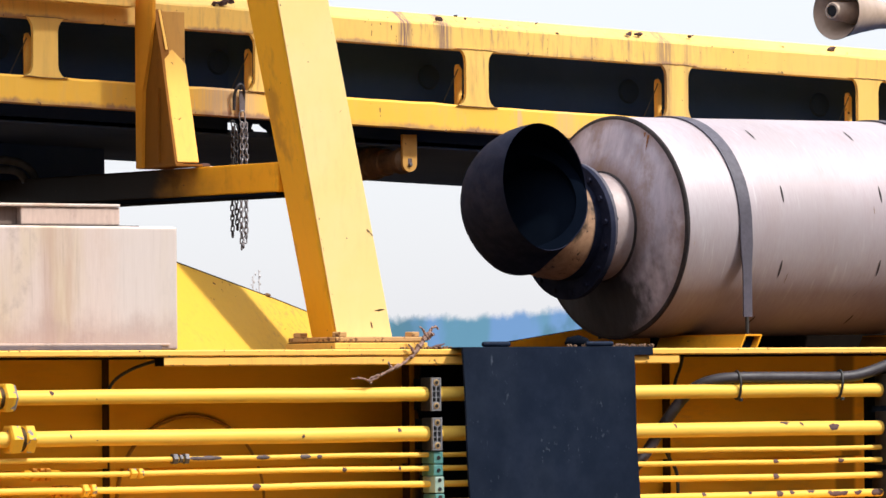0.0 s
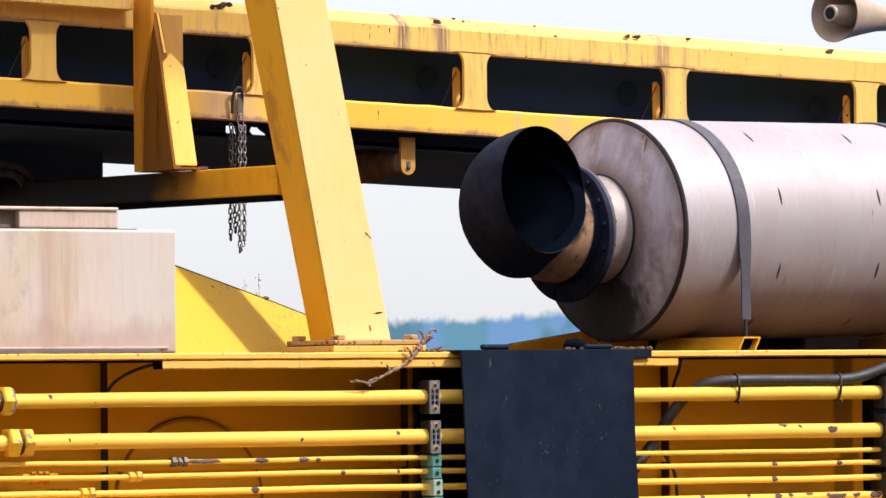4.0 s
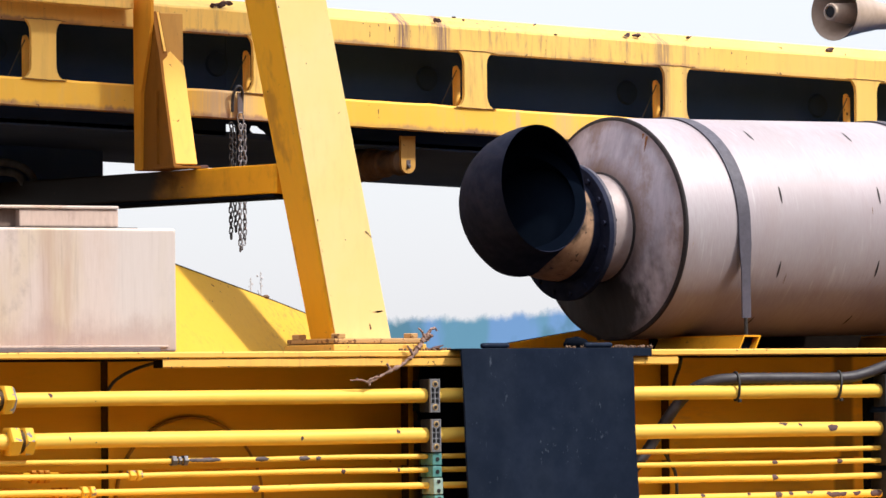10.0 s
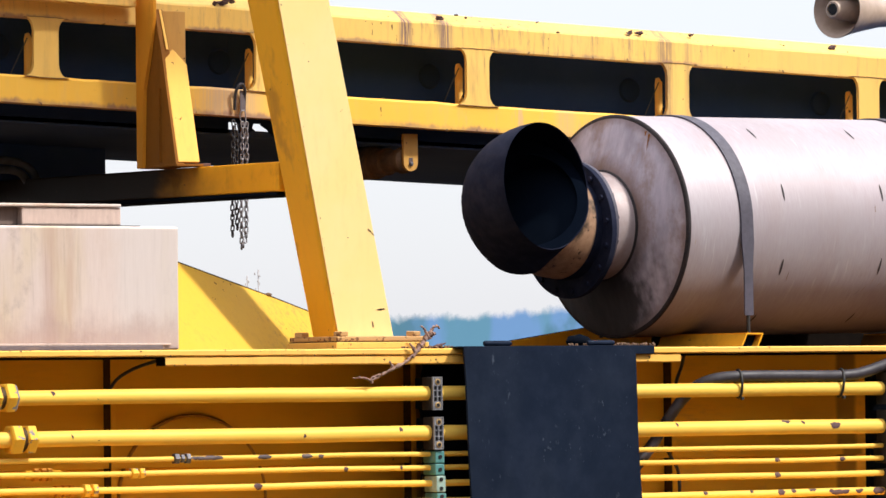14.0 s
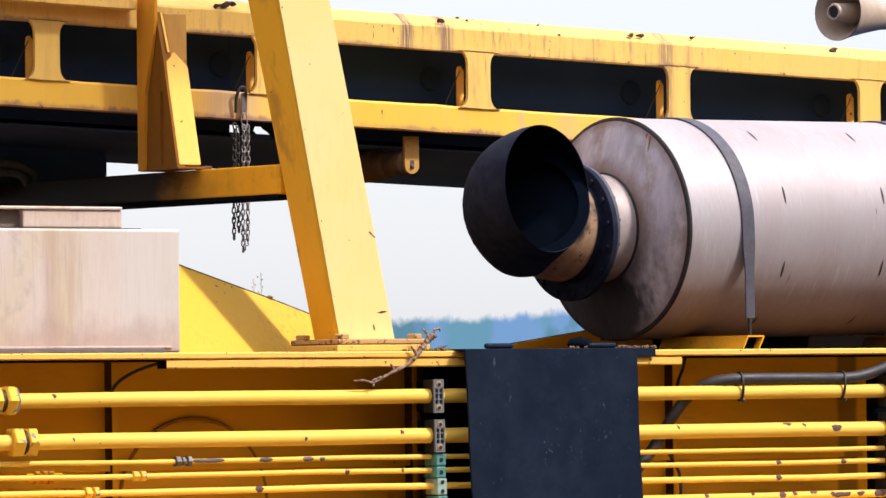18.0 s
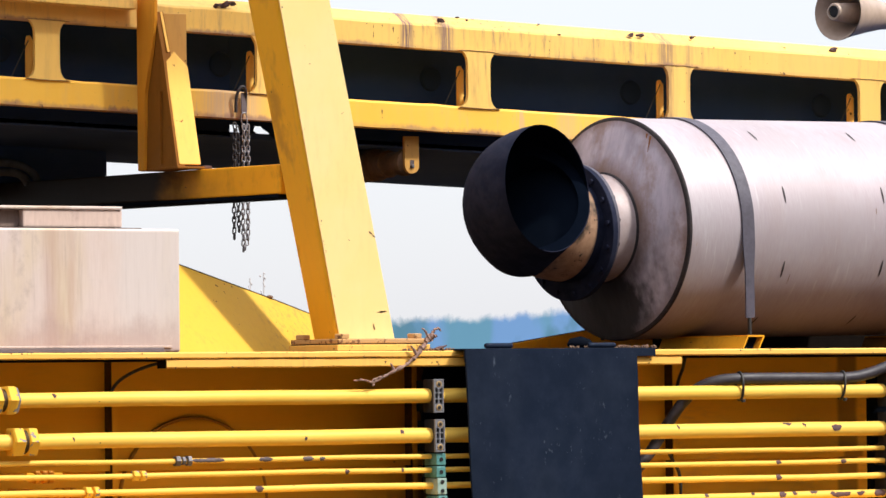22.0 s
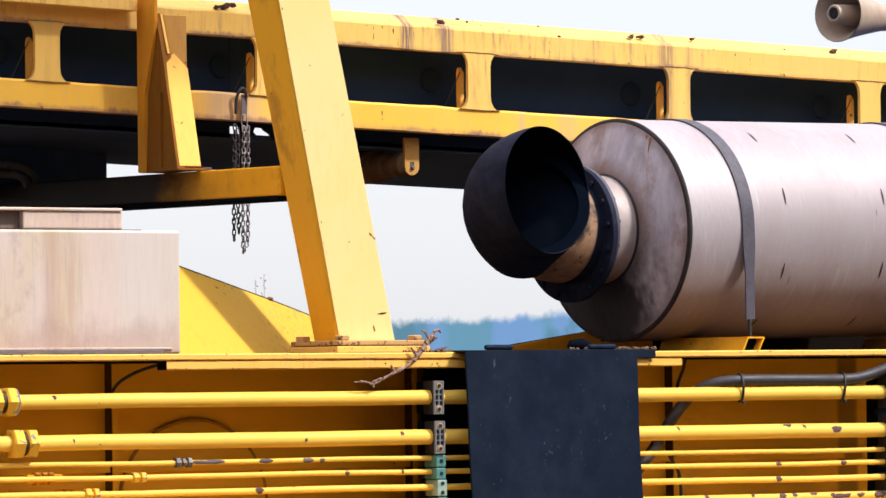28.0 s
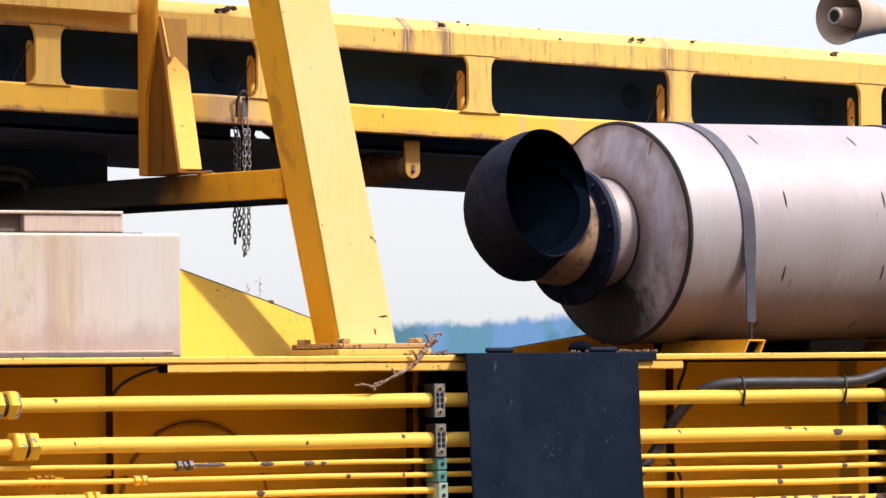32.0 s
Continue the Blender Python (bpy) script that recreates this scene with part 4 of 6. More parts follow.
for k in range(10):
    part("grating_bar", box(-2.9, xr, -0.028 + 0.030 * k, -0.0125 + 0.030 * k, zh + 0.012, zh + 0.016), M_BEAM, plat)
for k in range(5):
    part("grating_tie", box(-2.88 + (xr + 2.86) * k / 4, -2.87 + (xr + 2.86) * k / 4, -0.0299, 0.2699, zh + 0.0005, zh + 0.0115), M_BEAM, plat)
bz1, bz0 = 2.2711, 2.1871
xm = -0.3403
RISE = 0.0085                                             # the beam climbs a little to the far side


def sloped_bar(x0, x1, y0, y1, z0, z1, bevel):
    bm = box(x0, x1, y0, y1, z0, z1, bevel)
    for v in bm.verts:
        v.co.z += RISE * (v.co.y - 0.226)
    return bm


part("cross_beam", sloped_bar(xm, xm + 0.11, 0.226, 2.25, bz0 + 0.010, bz1, 0.005), M_SHADED_BEAM, portal, "dirty cross beam, painted black where the conveyor shades it")
part("beam_strip", sloped_bar(xm + 0.001, xm + 0.109, 0.24, 2.24, bz0, bz0 + 0.0095, 0.002), M_BLACK, portal, "black strip along the bottom of the beam")
bz1 += 0.0052
part("far_post", box(xm, xm + 0.12, 2.1, 2.25, TOP + 0.001, bz0 + 0.014, 0.006), M_BEAM, portal)

# ---- bracket that carries the conveyor on the cross beam ----
GY = 0.85
bxp = -0.4018
bracket = thing("conveyor_bracket", (bxp, 0.8, bz1), "yellow welded plate bracket standing on the cross beam", "bracket")
ya = 0.83
def on_plate(u_y, z):
    return (bxp, u_y, z)
zt_br, zk, zb_br = bz1 + 0.47, 2.5704, bz1 + 0.001
yn_top, yn_bot = 0.712, 0.640
part("side_plate", prism([on_plate(ya - 0.02, zb_br), on_plate(yn_bot, zb_br), on_plate(yn_top, zk), on_plate(yn_top + 0.038, 2.684), on_plate(ya - 0.02, 2.684)], (0.024, 0, 0), 0.002), M_GRIMY_SHADE, bracket, "dirty gusset painted darker for its shaded side")
# Brighter strip: the light on the gusset's edge is put into its colour
part("gusset_edge", prism([(bxp + 0.013, yn_top - 0.0005, zk + 0.008), (bxp + 0.013, yn_top - 0.0025, zk + 0.008), (bxp + 0.013, yn_top + 0.0355, 2.683), (bxp + 0.013, yn_top + 0.0375, 2.683)], (0.0065, 0, 0)), M_FRAME, bracket, "gusset edge painted bright as if lit")
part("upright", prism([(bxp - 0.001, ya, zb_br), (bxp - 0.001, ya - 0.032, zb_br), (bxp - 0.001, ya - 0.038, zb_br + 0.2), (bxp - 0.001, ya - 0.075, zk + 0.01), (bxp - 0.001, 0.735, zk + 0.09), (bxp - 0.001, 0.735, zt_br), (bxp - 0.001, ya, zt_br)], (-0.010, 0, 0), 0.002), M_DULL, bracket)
part("stiffener", box(bxp - 0.008, bxp - 0.0005, 0.715, 0.722, zb_br + 0.012, zb_br + 0.20), M_GRIMY_SHADE, bracket)
t = Vector((0, yn_top - yn_bot, zk - zb_br)).normalized()
nrm = Vector((0, -t.z, t.y))
fx0, fx1 = bxp + 0.0065, bxp + 0.069
a = Vector((0, yn_bot, zb_br + 0.010))
b2 = Vector((0, yn_top, zk))
pts = [a + Vector((fx0, 0, 0)), a + Vector((fx1, 0, 0)), b2 - t * 0.03 + Vector((fx1, 0, 0)), b2 + t * 0.010 + Vector((fx0 + 0.028, 0, 0)), b2 - t * 0.016 + Vector((fx0, 0, 0))]
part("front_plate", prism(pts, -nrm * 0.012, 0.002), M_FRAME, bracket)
part("back_plate", box(-0.3680, -0.2880, 0.79, 0.802, zb_br + 0.24, 2.6837, 0.002), M_BROWNED, bracket, "brown weathered back plate")
part("foot_bar", box(bxp - 0.003, fx1 + 0.006, yn_bot - 0.008, ya, bz1 + 0.0002, bz1 + 0.0060, 0.001), M_GRIMY_SHADE, bracket, "grimy foot bar")
# Box for the rusty nuts; it also covers the gap beside the foot
part("nut_lump", box(fx1 + 0.007, fx1 + 0.030, yn_bot - 0.004, yn_bot + 0.05, bz1 + 0.0002, bz1 + 0.0085, 0.002), M_RUST, bracket, "rusty nut lump beside the foot")
for dy in (0.66, 0.78):
    hexagon((bxp + 0.034, dy, bz1 + 0.0062), (0, 0, 1), 0.012, 0.009, "bolt", M_GALV, bracket)

# ---- belt conveyor: openwork side girder, skirt, belts ----
conveyor = thing("belt_conveyor", (0, 1.4, 2.4), "yellow openwork steel conveyor girder with rain-streaked paint and dark belt", "conveyor")
L0 = Vector((-0.6278, 0, 2.6572))
L1 = Vector((1.8779, 0, 2.5670))
slope = (L1.z - L0.z) / (L1.x - L0.x)


def cz_at(x, up=0.0):
    return L0.z + slope * (x - L0.x) + up


H_TOP = 2.6867 - 2.6207      # face of the upper chord
H_WIN = 2.6207 - 2.4730     # height of the openings
H_LOW = 2.4730 - 2.4019    # face of the lower chord
XA, XB = -3.4, 4.4


def chord(lo, hi, y0, y1, name, material, lip=0.0, back=0.0):
    bm = bmesh.new()
    loops = []
    n = 200
    for i in range(n + 1):
        x = XA + (XB - XA) * i / n
        zz = cz_at(x)
        d0, d1, d2_ = [0.0022 * noise.noise((x * 9, q, hi)) + 0.0012 * noise.noise((x * 37, q, lo)) for q in (0.0, 5.0, 9.0)]
        loop = [(x, y0 + d2_, zz + lo + d0), (x, y0 + d2_, zz + hi - 0.006 + d1), (x, y0 + 0.004, zz + hi + d1)]
        if lip:
            loop += [(x, y0 + back, zz + hi + lip), (x, y1, zz + hi + lip)]
        else:
            loop += [(x, y1, zz + hi)]
        loop += [(x, y0 + 0.014, zz + lo - 0.001)]
        loop += [(x, y0 + 0.006, zz + lo - 0.004)]
        loops.append(loop)
    rings(bm, loops, False, True)
    return part(name, bm, material, conveyor)


chord(0.0, H_TOP, GY, GY + 0.14, "upper_chord", M_UPPER, 0.028, 0.05)
chord(-H_WIN - H_LOW, -H_WIN, GY, GY + 0.14, "lower_chord", M_LOWER)
xe = -0.4282
bm = prism([(XA, GY - 0.055, cz_at(XA, H_TOP - 0.024)), (xe, GY - 0.055, cz_at(xe, H_TOP - 0.024)), (xe, GY - 0.055, cz_at(xe, H_TOP + 0.02)), (XA, GY - 0.055, cz_at(XA, H_TOP + 0.02))], (0, 0.051, 0), 0.002)
part("cover_lip", bm, M_CHORD, conveyor, "overhanging lip of the belt cover")
SP = (1.9457 - -0.6625) / 4
for k in range(-3, 8):
    xc = -0.6625 + SP * k
    if not XA + 0.1 < xc < XB - 0.1:
        continue
    z1, z0 = cz_at(xc) + 0.004, cz_at(xc, -H_WIN) - 0.004
    w, fl, fr = 0.0355, 0.066, 0.036
    half = []
    for i in range(5):
        q = i / 4 * math.pi / 2
        half.append((w + (fl - w) * (1 - math.sin(q)), z1 - fr * (1 - math.cos(q))))
    half2 = [(a2, z0 + (z1 - b3)) for a2, b3 in half[::-1]]
    right = half + half2
    outline = [(xc + a2, GY - 0.003, b3 + slope * a2) for a2, b3 in right] + [(xc - a2, GY - 0.003, b3 - slope * a2) for a2, b3 in right[::-1]]
    part("girder_post", prism(outline, (0, 0.012, 0)), M_CHORD, conveyor)
    for zz, bow in ((z1 - 0.002, 0.0035), (z0 + 0.002, -0.0035)):
        part("weld_line", tube([(xc + fl * q, GY - 0.0042, zz + slope * fl * q + bow * (1 - q * q) * 0.4 + 0.0012 * noise.noise((xc * 7 + q * 5, zz * 9, 0))) for q in [-0.96 + 0.08 * i for i in range(25)]], 0.0009, 6), M_GRIME, conveyor, "rough brown weld line")
    part("inner_post", tube([(xc - w + 0.026, GY + 0.08, z0 + 0.006), (xc - w + 0.026, GY + 0.08, z1 - 0.05), (xc - w + 0.026, GY + 0.085, z1 - 0.038)], [0.0105, 0.0105, 0.006], 14), M_FRAME, conveyor, smooth=60)
    part("post_tie", box(xc - 0.004, xc + 0.02, GY + 0.0095, GY + 0.075, z0 + 0.03, z0 + 0.036), M_IDLER, conveyor)
    part("idler_end", lathe((xc - 0.06, GY + 0.12, (z0 + z1) / 2 + 0.01), (0, 1, 0), ((0.018, 0.010), (0.022, 0.030), (0.03, 0.034)), 20), M_IDLER, conveyor, "dusty idler roller end", 30)
    part("pull_wire", tube([(xc - 0.075, GY + 0.06, z0 + 0.004), (xc - 0.022, GY + 0.06, z1 - 0.05)], 0.0014, 6), M_CABLE, conveyor)
# dark skirt behind the openings, open below the chord at one short place
gx0, gx1 = -0.0436, 0.0839
def skirt(xa_, xb_, up):
    bm = bmesh.new()
    lo = [(x, 1.0, cz_at(x, -H_WIN - H_LOW - up)) for x in (xa_, xb_)]
    hi = [(x, 1.0, cz_at(x, H_TOP)) for x in (xb_, xa_)]
    part("skirt_plate", prism(lo + hi, (0, 0.012, 0)), M_BELT, conveyor)
skirt(XA, gx0, 0.035)
skirt(gx0 + 0.0005, gx1, 0.004)
skirt(gx1 + 0.0005, XB, 0.035)
part("carrying_belt", prism([(XA, 1.0125, cz_at(XA, 0.02)), (XB, 1.0125, cz_at(XB, 0.02)), (XB, 1.0125, cz_at(XB, 0.035)), (XA, 1.0125, cz_at(XA, 0.035))], (0, 1.1, 0)), M_BELT, conveyor)
DR = -H_WIN - H_LOW - 0.024
xs_ = 0.9394
for xa_, xb_, wide in ((XA, xs_, 1.17), (xs_ + 0.0002, XB, 1.4)):
    part("return_belt", prism([(xa_, 1.0, cz_at(xa_, DR - 0.016)), (xb_, 1.0, cz_at(xb_, DR - 0.016)), (xb_, 1.0, cz_at(xb_, DR)), (xa_, 1.0, cz_at(xa_, DR))], (0, wide, 0)), M_BELT_UNDER, conveyor, "dusty underside of the return belt")
part("torn_rag", prism([(-0.0200, 0.9990, 2.4121), (0.0316, 0.9990, 2.4116), (0.0263, 0.9990, 2.3980), (0.0348, 0.9990, 2.3907), (0.0193, 0.9990, 2.3889), (0.0140, 0.9990, 2.3783), (-0.0066, 0.9990, 2.3794), (-0.0151, 0.9990, 2.3883)], (0, -0.003, 0)), M_BELT, conveyor, "torn strip of belt edge")
part("torn_rag", prism([(0.0506, 0.9990, 2.4135), (0.0938, 0.9990, 2.4129), (0.0935, 0.9990, 2.3828), (0.0814, 0.9990, 2.3841), (0.0711, 0.9990, 2.3944), (0.0608, 0.9990, 2.4002), (0.0522, 0.9990, 2.4060)], (0, -0.003, 0)), M_BELT, conveyor, "torn strip of belt edge")
# return idler with slotted hanger
lx = 0.4369
zl1, zl0 = 2.3851, 2.2853
lugw = 0.4812 - lx
bm = prism([(lx, 0.9, zl1), (lx + lugw, 0.9, zl1)] + [(lx + lugw / 2 + lugw / 2 * math.cos(q * math.pi / 8), 0.9, zl0 + lugw / 2 - lugw / 2 * math.sin(q * math.pi / 8)) for q in range(9)], (0, 0.01, 0))
lug = part("idler_hanger", bm, M_BROWNED, conveyor, "browned yellow slotted hanger plate")
part("slot", prism([(lx + lugw * 0.36, 0.8992, zl0 + 0.014), (lx + lugw * 0.64, 0.8992, zl0 + 0.014), (lx + lugw * 0.64, 0.8992, zl0 + 0.036), (lx + lugw * 0.36, 0.8992, zl0 + 0.036)], (0, 0.002, 0)), M_BARE, lug)
part("pin", lathe((lx + lugw / 2, 0.8985, zl0 + 0.02), (0, -1, 0), ((0, 0.005), (0.004, 0.005), (0.005, 0.003)), 10), M_GALV, lug)
zro = 2.3159
part("return_idler", lathe((lx + lugw / 2, 0.912, zro), (0, 1, 0), ((0, 0.02), (0.01, 0.034), (0.03, 0.036), (0.035, 0.031), (0.10, 0.031), (0.105, 0.037), (0.16, 0.037), (0.165, 0.045), (0.5, 0.045)), 28), M_BROWN, conveyor, "rusty return roller", 30)
# drive housing and hoses under the far side
part("drive_housing", box(-0.4630, -0.0027, 1.75, 2.05, 2.2541, 2.4198, 0.02), M_BELT_UNDER, conveyor, smooth=40)
hose = thing("hydraulic_hose", (-0.3742, 1.6, 2.2797), "dusty black hydraulic hose curved under the conveyor", "hose")
part("hose", tube(curve([(-0.5104, 1.6000, 2.3113), (-0.4423, 1.6000, 2.3321), (-0.3654, 1.6000, 2.3288), (-0.3193, 1.6000, 2.3081), (-0.2989, 1.6000, 2.2747)]), 0.011, 12), M_DUSTY, hose, smooth=60)
part("lower_hose", tube(curve([(-0.5105, 1.6000, 2.2869), (-0.4254, 1.6000, 2.3065), (-0.3571, 1.6000, 2.3014), (-0.3264, 1.6000, 2.2697)]), 0.011, 12), M_DUSTY, hose, smooth=60)

# ---- chain hung on the lower chord ----
hk = Vector((-0.0981, 0.8400, 2.4869))
chain = thing("hanging_chain", hk, "dull steel chain hung double from a shackle on the girder", "chain")
part("shackle", tube(curve([(-0.1140, 0.8420, 2.4350), (-0.1150, 0.8380, 2.4700), (-0.1120, 0.8320, 2.4900), (-0.1040, 0.8300, 2.5010), (-0.0950, 0.8310, 2.5000), (-0.0880, 0.8340, 2.4880), (-0.0855, 0.8400, 2.4700), (-0.0850, 0.8430, 2.4330)]), 0.0042, 10), M_CHAIN, chain, smooth=60)


part("hook_plate", prism([(-0.1005, 0.8400, 2.4870), (-0.0845, 0.8400, 2.4865), (-0.0840, 0.8400, 2.4330), (-0.1000, 0.8400, 2.4335)], (0, -0.003, 0), 0.001), M_MAUVE, chain, "pale worn hook plate")


def link_mesh(material):
    bm = bmesh.new()
    path = []
    for k in range(24):
        q = k * math.tau / 24
        path.append(Vector((0.0043 * math.cos(q), 0, 0.0043 * math.sin(q) + (0.0044 if math.sin(q) > 0 else -0.0044))))
    loops = []
    for k, p in enumerate(path):
        d = (path[(k + 1) % 24] - path[k - 1]).normalized()
        s = d.cross(Vector((0, 1, 0)))
        loops.append([p + (s * math.cos(j * math.tau / 7) + Vector((0, 1, 0)) * math.sin(j * math.tau / 7)) * 0.0019 for j in range(7)])
    rings(bm, loops, True)
    me = bpy.data.meshes.new("link")
    for f in bm.faces:
        f.smooth = True
    bm.to_mesh(me)
    bm.free()
    me.materials.append(material)
    return me


DARK_LINK, BRIGHT_LINK = link_mesh(M_CHAIN), link_mesh(M_CHAIN_BRIGHT)


def strand(points, data):
    pts = curve(points, 30)
    rng = random.Random(len(points) * 7)
    dist, k = 0.0, 0
    last = pts[0]
    for p in pts:
        dist += (p - last).length
        last = p
        if dist >= k * 0.0136:
            o = new("link", data)
            o.parent = chain
            o.matrix_basis = Matrix.Translation(p - hk) @ pose(0, 0, 0, rng.uniform(-6, 6), rng.uniform(-7, 7), 32 + (55 if k % 2 else -38) + rng.uniform(-12, 12))
            k += 1


strand([(-0.1165, 0.8440, 2.4000), (-0.1180, 0.8440, 2.3300), (-0.1200, 0.8440, 2.2200), (-0.1196, 0.8440, 2.1120)], DARK_LINK)
strand([(-0.1060, 0.8440, 2.3900), (-0.1075, 0.8440, 2.2900), (-0.1080, 0.8440, 2.2100), (-0.1050, 0.8440, 2.1310)], DARK_LINK)
strand([(-0.0930, 0.8380, 2.3960), (-0.0945, 0.8380, 2.3000), (-0.0965, 0.8380, 2.1900), (-0.0954, 0.8380, 2.0800)], BRIGHT_LINK)
strand([(-0.0810, 0.8380, 2.3960), (-0.0800, 0.8380, 2.3000), (-0.0815, 0.8380, 2.1900), (-0.0830, 0.8380, 2.1100), (-0.0925, 0.8380, 2.0830)], BRIGHT_LINK)
part("pear_link", tube(curve([(-0.0920, 0.8380, 2.3960), (-0.0985, 0.8380, 2.4080), (-0.1010, 0.8380, 2.4240), (-0.0960, 0.8360, 2.4330), (-0.0880, 0.8360, 2.4330), (-0.0835, 0.8380, 2.4230), (-0.0830, 0.8380, 2.4080), (-0.0820, 0.8380, 2.3960)]), 0.0016, 8), M_CHAIN_BRIGHT, chain, "thin wire ring", 60)

# ---- muffler with outlet elbow ----
MY = 0.42
mz = (2.4156 + 1.8326) / 2
MR = (2.4156 - 1.8326) / 2
x_seam = 0.8026
x_end = x_seam + 0.95
x_rim = x_seam - 0.0135                            # where the cap is welded to the drum
TURN = pose(0, 0, 0, 0, -0.7, 7.5)                 # the drum is set askew on the deck
PIVOT = Matrix.Translation((x_seam, MY, mz))
ASKEW = PIVOT @ TURN @ PIVOT.inverted()


def askew(ob, level=False):
    m = PIVOT @ pose(0, 0, 0, 0, 0, 7.5) @ PIVOT.inverted() if level else ASKEW
    ob.matrix_basis = m @ Matrix.Translation(ob.location)


muffler = thing("exhaust_muffler", (x_seam, MY, mz - MR), "large stained aluminised steel silencer drum strapped to the deck", "muffler")
part("drum", lathe((x_rim + 0.004, MY, mz), (1, 0, 0), ((0, MR - 0.004), (0.004, MR), (x_end - x_rim - 0.02, MR), (x_end - x_rim, MR - 0.02)), 96), M_MUFF, muffler, smooth=40)
part("end_cap", lathe((x_rim + 0.002, MY, mz), (-1, 0, 0), ((-0.01, MR - 0.004), (0.0, MR - 0.001), (0.006, MR - 0.004), (0.014, MR - 0.03), (0.0465, 0.160), (0.0505, 0.145), (0.0525, 0.01)), 96), M_CAP, muffler, smooth=40)
part("weld_seam", lathe((x_rim - 0.003, MY, mz), (1, 0, 0), ((-0.002, MR - 0.005), (0.000, MR + 0.001), (0.003, MR + 0.003), (0.006, MR + 0.003), (0.009, MR + 0.001), (0.010, MR - 0.003)), 96), M_SEAM, muffler, "scorched dark weld bead", 60)
for q0, ln in ((58, 0.042), (61, 0.014)):
    q = radians(q0)
    yy = MY - (MR - 0.006) * math.cos(q)
    z1r = mz + (MR - 0.012) * math.sin(q)
    bm = bmesh.new()
    rows_ = []
    for i in range(8):
        zz = z1r - ln * i / 7
        rad = math.hypot(yy - MY, zz - mz)
        xx = x_rim + 0.002 - (0.014 + (MR - 0.03 - rad) * 0.0325 / (MR - 0.03 - 0.160)) - 0.0012
        hw = 0.0045 * (1 - i / 8) * (1.2 if i % 2 else 0.85)
        rows_.append((bm.verts.new((xx, yy - hw, zz)), bm.verts.new((xx, yy + hw, zz))))
    for p, q2 in zip(rows_, rows_[1:]):
        bm.faces.new((p[0], p[1], q2[1], q2[0]))
    part("rust_run", bm, M_RUNRUST, muffler, "orange rust run below the weld")
x_cap = x_seam - 0.060
NR = 0.142
part("neck", lathe((x_cap + 0.004, MY, mz + 0.002), (-1, 0, 0), ((0, NR), (0.094, NR)), 56), M_NECKPIPE, muffler, "bright neck pipe", 40)
part("neck_weld", lathe((x_cap + 0.002, MY, mz + 0.002), (-1, 0, 0), ((0, NR + 0.003), (0.004, NR + 0.005), (0.009, NR + 0.001)), 56), M_SEAM, muffler, smooth=60)
x_fl = x_cap - 0.087
fl = part("flange", lathe((x_fl, MY + 0.004, mz - 0.008), (-1, 0, 0), ((0.0128, 0.14), (0.0128, 0.179), (0.0140, 0.180), (0.0290, 0.180), (0.030, 0.179), (0.030, 0.12)), 64), M_SOOT, muffler, "soot-black bolted flange", 30)
part("counter_flange", lathe((x_fl, MY, mz), (-1, 0, 0), ((0, NR), (0.0, 0.169), (0.001, 0.170), (0.0110, 0.170), (0.0118, 0.169), (0.0120, 0.14)), 64), M_STRAP, muffler, "grey counter flange", 30)
for k in range(16):
    q = (k + 0.3) * math.tau / 16
    hexagon((x_fl - 0.030, MY + 0.004 - 0.163 * math.cos(q), mz - 0.008 + 0.163 * math.sin(q)), (-1, 0, 0), 0.0075, 0.008, "bolt", M_SOOT, fl)
    hexagon((x_fl + 0.008, MY - 0.157 * math.cos(q), mz + 0.000 + 0.157 * math.sin(q)), (-1, 0, 0), 0.0075, 0.008, "nut", M_SEAM, fl)
elbow = thing("exhaust_elbow", (x_fl - 0.1, MY, mz), "sooty black mitred exhaust outlet on a rusty stub", "exhaust pipe")
S = Vector((x_fl - 0.0300, MY, mz + 0.000))
d1 = Vector((-1, 0, 0))
d2 = (TURN.inverted().to_3x3() @ Vector((0.28, -0.95, 0.09))).normalized()
O = ASKEW.inverted() @ Vector((0.4346, 0.2018, 2.2185))


def bend(t):
    """Centre, direction and the two cross directions of the outlet bend, from its flange (0) to its mouth (1)."""
    k = 0.405
    h0, h1, h2, h3 = 2 * t ** 3 - 3 * t * t + 1, t ** 3 - 2 * t * t + t, -2 * t ** 3 + 3 * t * t, t ** 3 - t * t
    g0, g1, g2, g3 = 6 * t * t - 6 * t, 3 * t * t - 4 * t + 1, -6 * t * t + 6 * t, 3 * t * t - 2 * t
    d = (S * g0 + d1 * k * g1 + O * g2 + d2 * k * g3).normalized()
    u = (Vector((0, 0, 1)) - d * d.z).normalized()
    return S * h0 + d1 * k * h1 + O * h2 + d2 * k * h3, d, u, d.cross(u)


def sweep(t0, t1, radius, steps=14, seg=56, mitre=0.0):
    """Rings of the bend between t0 and t1; mitre: how much further on the inner side of the bend begins."""
    inner = (d2 - d1).normalized()
    loops = []
    for i in range(steps + 1):
        loop = []
        for a in range(seg):
            q = a * math.tau / seg
            b0 = bend(t0)
            lead = mitre * max(0.0, (b0[2] * math.cos(q) + b0[3] * math.sin(q)).dot(inner))
            p, d, u, w = bend(t0 + lead + (t1 - t0 - lead) * i / steps)
            loop.append(p + (u * math.cos(q) + w * math.sin(q)) * radius)
        loops.append(loop)
    return loops


bm = bmesh.new()
rings(bm, sweep(0.0, 0.49, 0.138, 14), False, False)
part("stub", bm, M_NECK, elbow, "rust-stained pale stub pipe", 30)
bm = bmesh.new()
rings(bm, sweep(0.0, 0.07, 0.1396, 3), False, False)
